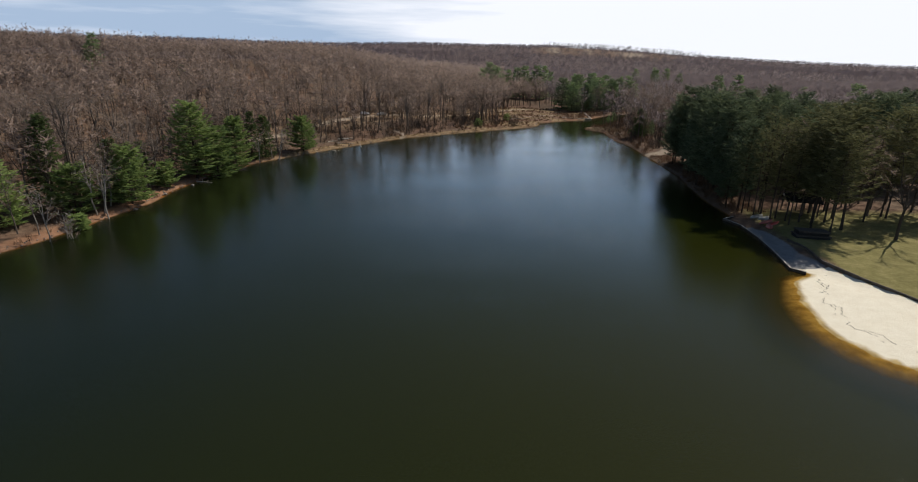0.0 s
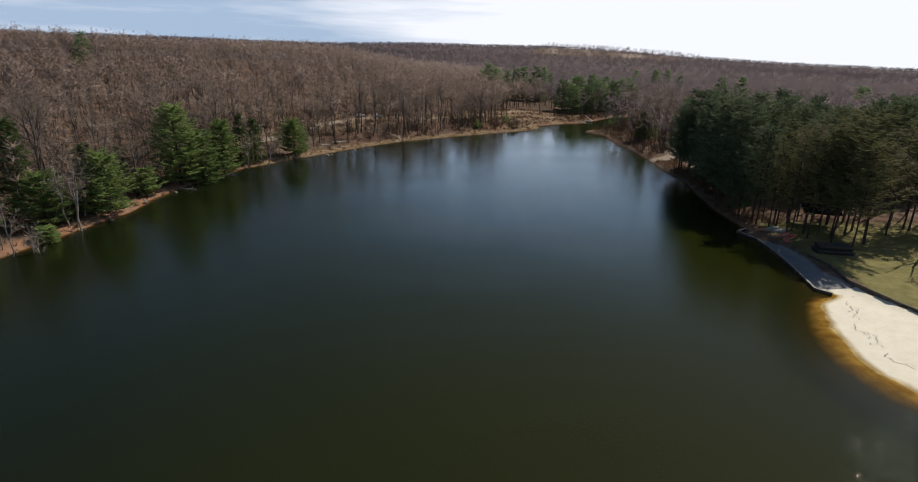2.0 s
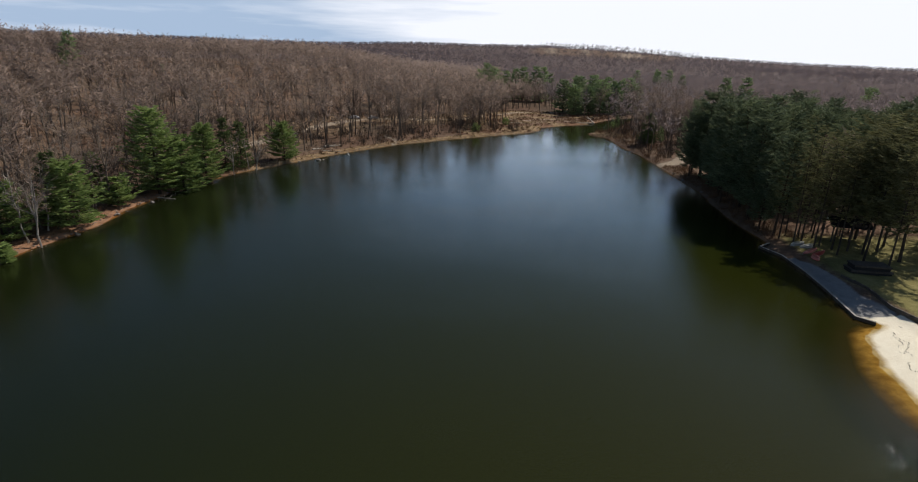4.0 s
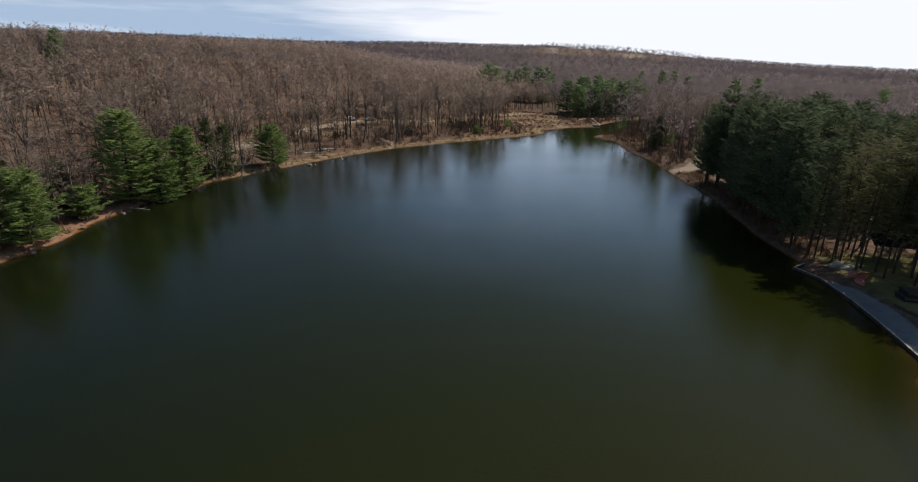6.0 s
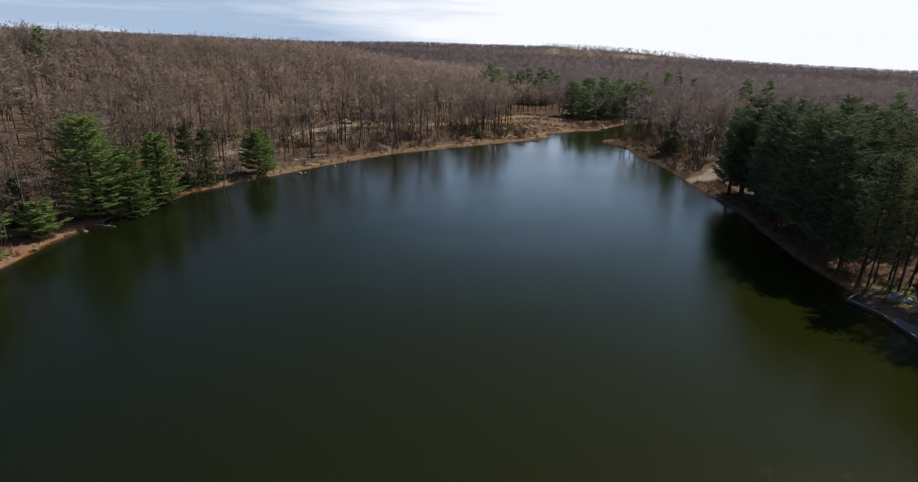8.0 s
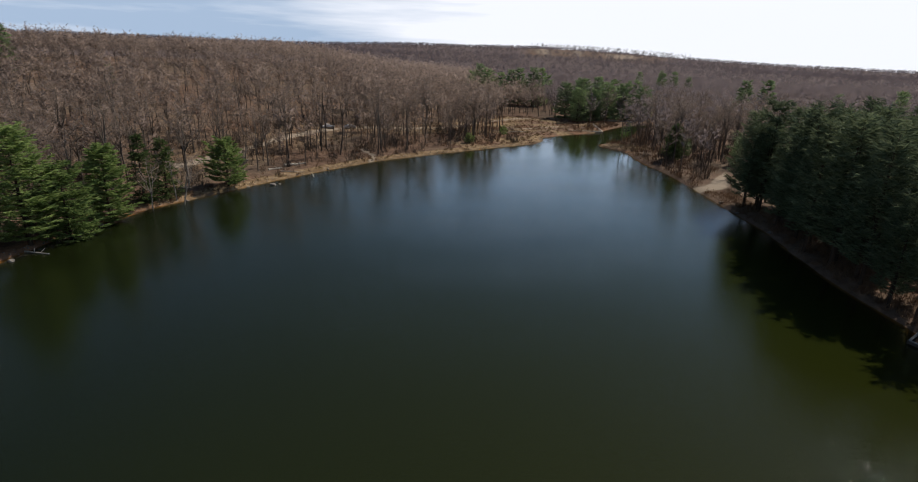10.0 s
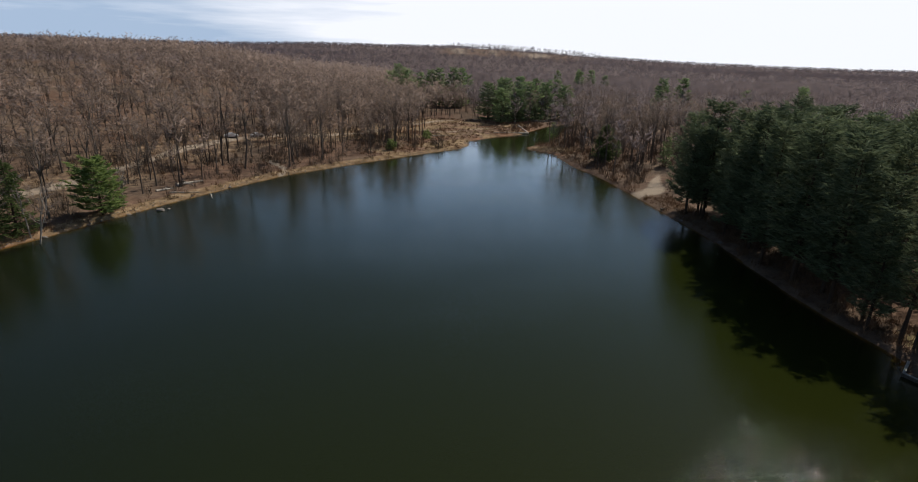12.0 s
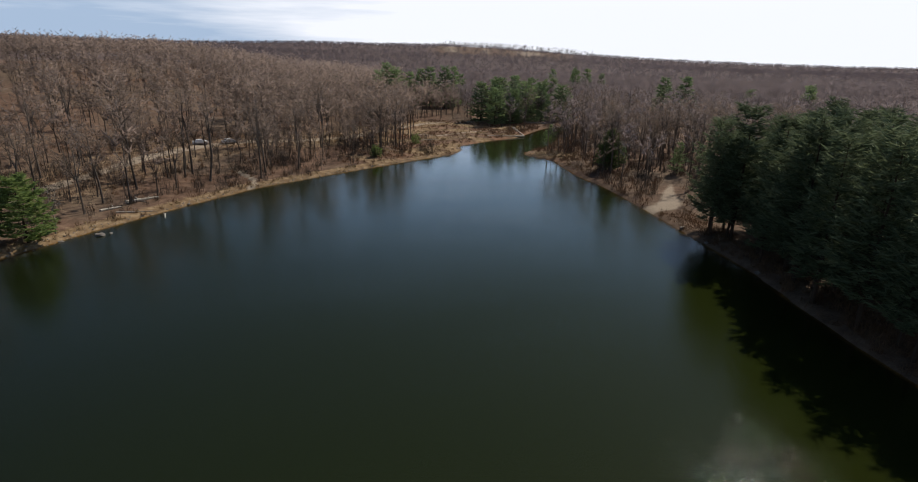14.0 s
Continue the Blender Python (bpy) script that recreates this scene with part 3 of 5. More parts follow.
def bare_tree_meshes(seed, tall, wide, twigs=14, limbs=8, fork=0.42, thick=0.0115):
    """Leafless hardwood: a trunk that forks into rising leaders, with limbs, branches and sprays of fine twigs."""
    rng = random.Random(seed)
    wood, crown = Build(), Build()
    base_r = tall * thick
    lean = Vector((rng.uniform(-0.06, 0.06), rng.uniform(-0.06, 0.06), 1))
    top = lean * tall * fork
    bole = [Vector((0, 0, -0.3)), Vector((0, 0, 0.4)), lean * tall * fork * 0.55 + Vector((rng.gauss(0, 0.12), rng.gauss(0, 0.12), 0)), top]
    wood.tube(bole, (base_r * 1.5, base_r * 1.05, base_r * 0.92, base_r * 0.8), 6, cap=False)
    heads = rng.choice((2, 3, 3, 4))
    turn = rng.uniform(0, 6.28)
    for h in range(heads):
        a = turn + 2 * math.pi * (h + rng.uniform(-0.25, 0.25)) / heads
        out = wide * rng.uniform(0.3, 0.75) * (0.25 if h == 0 else 1.0)
        end_z = tall * (1.0 if h == 0 else rng.uniform(0.78, 0.97))
        pts = []
        for i in range(5):
            t = i / 4
            wob = Vector((rng.gauss(0, 0.16), rng.gauss(0, 0.16), 0)) * min(1, t * 3)
            pts.append(top + Vector((math.cos(a), math.sin(a), 0)) * out * t ** 0.7 + Vector((lean.x, lean.y, 0)) * tall * (1 - fork) * t + Vector((0, 0, (end_z - top.z) * t)) + wob)
        r0 = base_r * (0.78 if h == 0 else rng.uniform(0.45, 0.68))
        wood.tube(pts, [r0 * (1 - t / 4.0) ** 0.9 + 0.018 for t in range(5)], 5, cap=False)
        n = max(3, round(limbs * 1.5 / heads))
        for i in range(n):
            t = 0.08 + 0.86 * (i + rng.random() * 0.7) / n
            k = min(int(t * 4), 3)
            p = pts[k].lerp(pts[k + 1], t * 4 - k)
            b = a + rng.gauss(0, 1.3)
            reach = wide * (0.75 - 0.5 * t) * rng.uniform(0.7, 1.25) + 0.5
            up = min(reach * rng.uniform(0.5, 1.5), tall * 1.02 - p.z)
            m = p + Vector((math.cos(b) * reach * 0.55, math.sin(b) * reach * 0.55, up * 0.35))
            e = p + Vector((math.cos(b) * reach, math.sin(b) * reach, up))
            r = r0 * (1 - t) * 0.45 + 0.025
            wood.tube((p, m, e), (r, r * 0.6, 0.012), 3, cap=False)
            for j in range(4):
                s = 0.2 + 0.8 * (j + rng.random()) / 4
                q = p.lerp(m, s * 2) if s < 0.5 else m.lerp(e, s * 2 - 1)
                c = b + rng.uniform(-1.4, 1.4)
                ln = reach * rng.uniform(0.3, 0.6)
                f = q + Vector((math.cos(c) * ln, math.sin(c) * ln, ln * rng.uniform(0.2, 1.3)))
                wood.sliver(q, f, r * 0.64 + 0.03, rng)
                for g in range(twigs):
                    u = q.lerp(f, 0.1 + 0.9 * (g + rng.random()) / twigs)
                    d = c + rng.uniform(-1.7, 1.7)
                    tl = rng.uniform(0.5, 1.35)
                    crown.sliver(u, u + Vector((math.cos(d) * tl * 0.8, math.sin(d) * tl * 0.8, tl * rng.uniform(-0.2, 0.9))), rng.uniform(0.05, 0.13), rng)
    return wood, crown


def conifer_meshes(seed, tall, wide, bare=0.08, whorls=16, per=6, tufts=9, blades=5, size=0.85, width=0.24, droop=0.0, power=0.75, thick=0.016, gaps=0.12, plate=0.28, jitter=0.5, curl=0.0):
    """Evergreen: straight trunk and whorls of boughs, each carrying sprays of needles."""
    rng = random.Random(seed)
    wood, crown = Build(), Build()
    r0 = tall * thick
    bend = rng.uniform(-0.3, 0.3)
    wood.tube([(0, 0, -0.3), (0, 0, 0.15 * tall), (bend * 0.4, 0, 0.5 * tall), (bend, bend * 0.5, 0.985 * tall)], (r0 * 1.3, r0, r0 * 0.65, 0.02), 7)
    z0 = tall * bare
    bulge = [rng.uniform(0.78, 1.22) for _ in range(9)]
    for w in range(whorls):
        t = (w + rng.uniform(-0.25, 0.25)) / whorls
        t = min(max(t, 0.0), 0.985)
        z = z0 + (tall - z0) * t
        for b in range(per):
            if rng.random() < gaps:
                continue
            a = 2 * math.pi * (b + rng.uniform(-0.35, 0.35)) / per + w * 0.7
            lobe = bulge[int((a % (2 * math.pi)) / (2 * math.pi) * 8.99)]
            ln = (wide * ((1 - t) ** power) * (0.55 + 0.45 * min(1, t / 0.18 + 0.3)) * lobe * rng.uniform(0.7, 1.15)) + 0.25
            lift = (0.10 + 0.5 * t - droop + curl) * ln
            p = Vector((bend * t, bend * 0.5 * t, z + rng.uniform(-jitter, jitter) * (tall - z0) / whorls))
            d = Vector((math.cos(a), math.sin(a), 0))
            q = p + d * ln * 0.55 + Vector((0, 0, lift * 0.3 - droop * ln * 0.2 - curl * ln * 0.2))
            e = p + d * ln + Vector((0, 0, lift))
            wood.sliver(p, q, 0.06 + r0 * 0.4 * (1 - t), rng)
            wood.sliver(q, e, 0.05, rng)
            n = max(2, int(tufts * (0.35 + 0.65 * ln / wide)))
            for k in range(n):
                s = 0.22 + 0.78 * (k + rng.random()) / n
                c = p.lerp(q, s / 0.55) if s < 0.55 else q.lerp(e, (s - 0.55) / 0.45)
                side = Vector((-d.y, d.x, 0)) * rng.uniform(-1, 1) * ln * (0.34 if plate > 0.2 else 0.48) * (1.15 - s)
                c = c + side + Vector((0, 0, rng.uniform(-plate, plate * 1.15)))
                for m in range(blades):
                    g = a + rng.gauss(0, 0.9)
                    L = size * rng.uniform(0.6, 1.25)
                    tip = c + Vector((math.cos(g) * L, math.sin(g) * L, L * (rng.uniform(-0.9, 1.7) * plate + (0.12 if plate < 0.2 else 0.0) - droop * 0.6)))
                    crown.sliver(c, tip, width * rng.uniform(0.7, 1.3), rng)
    for k in range(10):
        a = rng.uniform(0, 6.28)
        p = Vector((bend, bend * 0.5, tall * rng.uniform(0.93, 0.99)))
        crown.sliver(p, p + Vector((math.cos(a) * 0.35, math.sin(a) * 0.35, 0.6)), 0.16, rng)
    return wood, crown


def tree_thing(name, builds, wood_mat, leaf_mat, label, category, group):
    root = new(name)
    wood, crown = builds
    child("trunk", wood.mesh("trunk", [wood_mat]), root)
    child("crown", crown.mesh("crown", [leaf_mat]), root)
    return tagged(root, label, category, group)


def ground_under(x, y):
    """The ground sheet under one place: its own height near the lake, the facets' height far off."""
    return ground_z(x, y) if abs(x) < 100 and 30 < y < 330 else float(sheet_z([(x, y)])[0])


def place(x, y, scale=1.0, turn=0.0, sink=0.0, tilt=0.0):
    return Matrix.LocRotScale((x, y, ground_under(x, y) - sink), Euler((radians(tilt), 0, turn)), (scale, scale, scale))


def stand_at(ob, x, y, scale=1.0, turn=0.0, tilt=0.0):
    ob.matrix_basis = place(x, y, scale, turn, 0.0, tilt)
    return ob


def copy_at(ob, x, y, scale=1.0, turn=0.0, tilt=0.0):
    c = copy_thing(ob, Matrix())
    c.matrix_basis = place(x, y, scale, turn, 0.0, tilt)
    return c


def plant(kinds, spots, rng):
    """Set kinds of trees at spots (x, y, scale): the first use of a kind is the original, the others are copies."""
    used = set()
    for x, y, s in spots:
        k = rng.randrange(len(kinds))
        if k in used:
            copy_at(kinds[k], x, y, s, rng.uniform(0, 6.28), rng.uniform(-2, 2))
        else:
            used.add(k)
            stand_at(kinds[k], x, y, s, rng.uniform(0, 6.28))
    for k, ob in enumerate(kinds):
        if k not in used:
            for c in list(ob.children_recursive):
                bpy.data.objects.remove(c)
            bpy.data.objects.remove(ob)


# evergreens on the west bank: x, y, height, half width, kind
for k, (x, y, tall, wide, kind) in enumerate([
        (-64.6, 124.2, 17.8, 6.4, "pine"), (-61.6, 128.8, 13.2, 5.2, "pine"), (-60.8, 138.3, 14.2, 4.6, "pine"),
        (-51.0, 166.0, 10.6, 5.6, "pine"), (-65.6, 99.0, 11.5, 5.8, "pine"), (-70.2, 89.6, 8.8, 5.0, "pine"), (-76.0, 80.0, 10.5, 5.2, "pine"),
        (-66.6, 113.0, 5.6, 3.2, "pine"), (-76.5, 93.0, 17.2, 4.8, "hemlock"), (-70.0, 101.5, 12.0, 5.2, "hemlock"),
        (-60.6, 149.0, 13.4, 3.4, "hemlock"), (-58.4, 153.6, 12.2, 3.4, "hemlock"), (-65.8, 83.6, 2.6, 1.3, "pine"), (-74.0, 118.0, 9.0, 3.2, "hemlock")]):
    if kind == "pine":
        b = conifer_meshes(100 + k, tall, wide, 0.07, max(6, int(tall * 1.2)), 9, 21, 7, 0.85, 0.19, 0.0, 0.5 if tall > 12 else 0.55, gaps=0.2, plate=0.13, jitter=0.36, curl=0.06)
        stand_at(tree_thing("white_pine", b, PINE_BARK, PINE, "green white pine with layered boughs on the bank", "pine tree", "evergreens on the bank"), x, y, 1.0, k * 1.3)
    else:
        b = conifer_meshes(100 + k, tall, wide, 0.04, int(tall * 1.7), 8, 12, 6, 0.65, 0.17, 0.16, 0.7, gaps=0.12 if y < 140 else 0.42)
        stand_at(tree_thing("hemlock", b, PINE_BARK, HEMLOCK, "dark green hemlock with drooping boughs", "hemlock", "evergreens on the bank"), x, y, 1.0, k * 1.3)

rng = random.Random(5)

# pine stand on the east shore
stand_kinds = [tree_thing("stand_pine", conifer_meshes(200 + k, 20.5, 4.1, 0.24, 15, 6, 11, 5, 1.0, 0.2, -0.28, 0.5, 0.011, 0.12, 0.36, 0.45, 0.1), PINE_BARK, STAND,
                          "tall dark green pine in a close stand", "pine tree", "pine stand") for k in range(5)]
spots = []
tries = 0
while len(spots) < 165 and tries < 20000:
    tries += 1
    x, y = rng.uniform(54, 135), rng.uniform(99, 176)
    if x > 95 and rng.random() < 0.3:
        continue
    d = float(shore_dist([x], [y])[0])
    if d < 1.6 or y < 104 or (x > 61 and y < 125) or (y > 164 and x < 84) or (y > 140 and x < 80 and rng.random() < 0.45) or min(math.hypot(x - g[0], y - g[1]) for g in GRAVEL) < 6.5:
        continue
    if all(math.hypot(x - p[0], y - p[1]) > 4.0 for p in spots):
        spots.append((x, y, rng.uniform(0.68, 0.98) + 0.14 * math.sin(x * 0.19 + 0.8) * math.sin(y * 0.15) + (0.12 if rng.random() < 0.12 else 0.0)))
inner = [p for p in spots if float(shore_dist([p[0]], [p[1]])[0]) > 9 or p[1] < 105]
plant(stand_kinds, inner, rng)
edge_kinds = [tree_thing("shore_pine", conifer_meshes(215 + k, 19.5, 4.7, 0.15, 15, 7, 12, 7, 1.0, 0.16, -0.2, 0.5, 0.011, 0.1, 0.36, 0.45, 0.1), PINE_BARK, STAND,
                         "tall dark green pine over the shaded east bank", "pine tree", "pine stand") for k in range(3)]
row = []
for k in range(16):
    y = 108.5 + 3.5 * k
    x = float(np.interp(y, [99, 112, 126.6, 140, 153, 175], [52.2, 53.8, 55, 57.3, 58.2, 58.8])) + rng.uniform(1.4, 3.2)
    if y < 162 and (k % 4 or y < 140):
        row.append((x + 1.8 * (k % 2), y + rng.uniform(-0.9, 0.9), rng.choice((0.72, 0.9, 1.0, 1.08, 1.14)) * rng.uniform(0.95, 1.03)))
plant(edge_kinds, row + [p for p in spots if p not in inner and p[0] - 54 > 8], rng)

# open, high-crowned pines round the lawn
lawn_kinds = [tree_thing("lawn_pine", conifer_meshes(230 + k, 20.0, 3.5, 0.24, 13, 6, 7, 5, 0.8, 0.12, -0.2, 0.42, 0.0068, 0.55, 0.22, 0.45, 0.1), BACKLIT_BARK, OLIVE,
                         "thin high-crowned pine with a bare trunk by the lawn", "pine tree", "pines round the lawn") for k in range(3)]
spots = [(63.9, 96.9, 1), (60.6, 94.4, 0.85), (59.0, 101.6, 0.98), (58.6, 97.4, 0.9), (57.0, 100.5, 0.85), (60.5, 99.0, 0.9), (62, 103.5, 0.9), (56.2, 103.5, 0.85), (68.8, 97.0, 1.0), (71.9, 99.8, 1.05), (76.5, 97.5, 1), (83, 102, 1.05),
         (77, 111, 1.05), (93, 103, 1.05), (91, 112, 1.0), (97, 99, 1.05), (104, 108, 1),
         (84, 119, 1), (66, 116, 1), (107, 97, 1), (113, 110, 1)]
spots += [(58, 104.8, 0.8), (61, 106, 0.85), (64.5, 108, 0.9), (67.5, 109.5, 0.9), (71, 107.5, 0.85), (73.5, 105, 0.95), (59.6, 103.6, 0.75), (74, 110, 0.9)]
spots = [p for p in spots if p[:2] not in ((68.8, 97.0), (71.9, 99.8))]
plant(lawn_kinds, spots, rng)
crown_pine = tree_thing("broad_pine", conifer_meshes(245, 21.0, 5.0, 0.32, 14, 8, 12, 6, 0.95, 0.17, -0.15, 0.4, 0.0075, 0.2, 0.22, 0.45, 0.1), BACKLIT_BARK, OLIVE,
                        "tall pine with a broad olive crown beside the lawn", "pine tree", "pines round the lawn")
stand_at(crown_pine, 68.8, 97.0, 1.0, 0.5)
copy_at(crown_pine, 71.9, 99.8, 1.04, 2.5)
copy_at(crown_pine, 65.2, 95.2, 0.95, 4.1)
copy_at(crown_pine, 83.0, 100.6, 1.0, 5.3)
for x, y, size, turn in ((63.4, 92.2, 0.9, 1.4), (69.6, 103.6, 1.0, 3.1), (61.6, 97.4, 0.88, 0.3), (92.0, 106.0, 1.05, 2.2), (99.0, 101.0, 1.0, 4.6), (64.6, 88.6, 0.84, 5.9)):
    copy_at(crown_pine, x, y, size, turn, 2)

# far evergreens at the head of the lake and up the valley
far_kinds = [tree_thing("valley_pine", conifer_meshes(260 + k, 15.5, 4.0, 0.08, 13, 6, 9, 5, 0.95, 0.36, 0.0, 0.6, 0.016, 0.12, 0.2, 0.4), PINE_BARK, VALLEY,
                        "green pine at the head of the lake", "pine tree", "valley pines") for k in range(4)]
broad_kinds = [tree_thing("valley_pine", conifer_meshes(270 + k, 16.5, 6.4, 0.05, 12, 8, 12, 6, 1.0, 0.36, 0.0, 0.5, 0.016, 0.1, 0.2, 0.35), PINE_BARK, VALLEY,
                          "broad bright green pine at the lake's inlet", "pine tree", "valley pines") for k in range(2)]
plant(broad_kinds, [(60.5, 326.0, 1.02), (70.0, 331.0, 1.0), (78.0, 337.5, 1.2), (66.0, 341, 1.3), (88, 343, 1.15), (99, 346, 1.1), (57.5, 344, 1.15)], rng)
spots = [(75, 349, 1.4), (85.0, 352, 1.36), (104, 352, 0.9), (67, 354, 1.3), (91, 358, 1.2), (79, 362, 1.4),
         (74.5, 293, 0.42), (78, 297, 0.5), (75.4, 224, 0.4), (84, 209, 0.55), (4.2, 242, 0.24),
         (14, 405, 1.6), (19, 409, 1.45), (27.6, 405, 1.3), (34.5, 408, 1.45), (39.8, 410, 1.5), (48.5, 408, 1.6), (55, 411, 1.55), (43, 406, 1.0), (9.5, 412, 1.3), (22, 424, 1.3),
         (50, 402, 0.95), (31, 404, 0.95), (61, 426, 1.3), (104, 392, 1.2), (112, 398, 1.25), (153, 470, 1.45), (166, 482, 1.4), (160, 492, 1.3), (175, 476, 1.2), (146, 500, 1.3),
         (145, 330, 1.5), (157, 331, 1.5), (150, 340, 1.2), (225, 330, 1.3), (238, 345, 1.2), (208, 352, 1.1), (-206, 310, 1.4), (-215, 316, 0.9), (-258, 300, 0.95), (-152, 296, 0.7)]
plant(far_kinds, spots, rng)

for k, (x, y, tall, wide) in enumerate(((68.2, 217.0, 11.2, 3.6), (72.5, 229.0, 8.0, 2.6))):
    b = conifer_meshes(290 + k, tall, wide, 0.04, int(tall * 1.5), 8, 12, 6, 0.75, 0.2, 0.1, 0.6, gaps=0.08)
    stand_at(tree_thing("hemlock", b, PINE_BARK, HEMLOCK, "dark green hemlock among bare trees on the east bank", "hemlock", "evergreens on the bank"), x, y, 1.0, k * 2.1)

# leafless hardwoods: the nearest are things, the rest one mass
bare_kinds = []
for k in range(8):
    tall = (17, 18.5, 16, 19, 14, 17.5, 12, 18)[k]
    b = bare_tree_meshes(300 + k, tall, (4.0, 4.4, 3.4, 4.2, 3.6, 4.9, 2.8, 3.8)[k], 20, (8, 9, 7, 9, 7, 8, 6, 8)[k], (0.45, 0.5, 0.4, 0.52, 0.36, 0.38, 0.3, 0.5)[k])
    bare_kinds.append(tree_thing("bare_tree", b, BARK, TWIG, "leafless grey-brown hardwood tree in the lakeside woods", "tree", "bare lakeside trees"))


def near_line(x, y, line, reach):
    for (ax, ay), (bx, by) in zip(line, line[1:]):
        dx, dy = bx - ax, by - ay
        t = min(1, max(0, ((x - ax) * dx + (y - ay) * dy) / (dx * dx + dy * dy)))
        if math.hypot(x - ax - t * dx, y - ay - t * dy) < reach:
            return True
    return False


def patchy(x, y):
    """Thickets and openings, about twenty metres across."""
    v = math.sin(x * 0.16 + 1.7 * math.sin(y * 0.05)) + math.sin(y * 0.13 - 0.6 + 1.3 * math.sin(x * 0.07))
    return 0.5 + 0.5 * math.tanh(1.6 * v)


def woods_spot(x, y, d):
    """How likely a hardwood stands at a place."""
    if d < 3.0:
        return 0.0
    if 30 < x < 140 and y < 178:
        return 0.0
    if -20 < x < 72 and 228 < y < 345 and not (x < 22 and d > 8 and x - 0.35 * (y - 228) < 2):
        return 0.0
    if near_line(x, y, ROAD, 6) or near_line(x, y, PATHWAY, 2) or near_line(x, y, GRAVEL, 5):
        return 0.0
    if math.hypot(x + 44, y - 250) < 9:
        return 0.0
    if d < 60:
        return (0.45 if d < 12 else 1.0) * (0.2 + 0.8 * patchy(x, y))
    return 1.0


near_spots, cells = [], {}


def free(x, y, gap):
    i, j = int(x // 8), int(y // 8)
    for a in (i - 1, i, i + 1):
        for b in (j - 1, j, j + 1):
            for p in cells.get((a, b), ()):
                if math.hypot(x - p[0], y - p[1]) < gap:
                    return False
    cells.setdefault((i, j), []).append((x, y))
    return True


tries = 0
while len(near_spots) < 290 and tries < 30000:
    tries += 1
    if rng.random() < 0.78:
        x, y = rng.uniform(-125, 25), rng.uniform(60, 290)
    else:
        x, y = rng.uniform(60, 110), rng.uniform(182, 320)
    d = float(shore_dist([x], [y])[0])
    if d > 62 or (x < 58 and d > 48):
        continue
    if rng.random() < woods_spot(x, y, d) and free(x, y, rng.choice((1.4, 3.0, 4.5, 6.0))):
        near_spots.append((x, y, rng.choice((0.5, 0.75, 0.9, 1.0, 1.05, 1.12)) * rng.uniform(0.92, 1.05)))
plant(bare_kinds, near_spots, rng)


def scatter(name, templates, spots, mats, label, category):
    """Many small trees as one mesh."""
    vs, fs, ms, ds, off = [], [], [], [], 0
    for k, (x, y, z, s, a) in enumerate(spots):
        v, f, m = templates[k % len(templates)][:3]
        c, sn = math.cos(a) * s, math.sin(a) * s
        w = np.empty_like(v)
        w[:, 0], w[:, 1], w[:, 2] = v[:, 0] * c - v[:, 1] * sn + x, v[:, 0] * sn + v[:, 1] * c + y, v[:, 2] * s + z
        vs.append(w)
        if len(templates[0]) > 3:
            g = templates[k % len(templates)][3]
            c, sn = math.cos(a), math.sin(a)
            ds.append(np.stack([g[:, 0] * c - g[:, 1] * sn, g[:, 0] * sn + g[:, 1] * c, g[:, 2]], 1))
        fs.append(f + off)
        ms.append(m)
        off += len(v)
    v, f, m = np.concatenate(vs), np.concatenate(fs), np.concatenate(ms)
    me = bpy.data.meshes.new(name)
    me.vertices.add(len(v))
    me.vertices.foreach_set("co", v.ravel())
    me.loops.add(f.size)
    me.loops.foreach_set("vertex_index", f.ravel())
    me.polygons.add(len(f))
    me.polygons.foreach_set("loop_start", np.arange(len(f)) * 3)
    for mt in mats:
        me.materials.append(mt)
    me.polygons.foreach_set("material_index", m)
    me.update(calc_edges=True)
    if ds:
        at = me.attributes.new("dome", "FLOAT_VECTOR", "POINT")
        at.data.foreach_set("vector", np.concatenate(ds).ravel().astype(np.float32))
    return tagged(new(name, me), label, category, kind="stuff")


def as_arrays(b):
    tris, mats = [], []
    for f, m in zip(b.f, b.m):
        for i in range(1, len(f) - 1):
            tris.append((f[0], f[i], f[i + 1]))
            mats.append(m)
    return np.array(b.v, float), np.array(tris, int), np.array(mats, int)


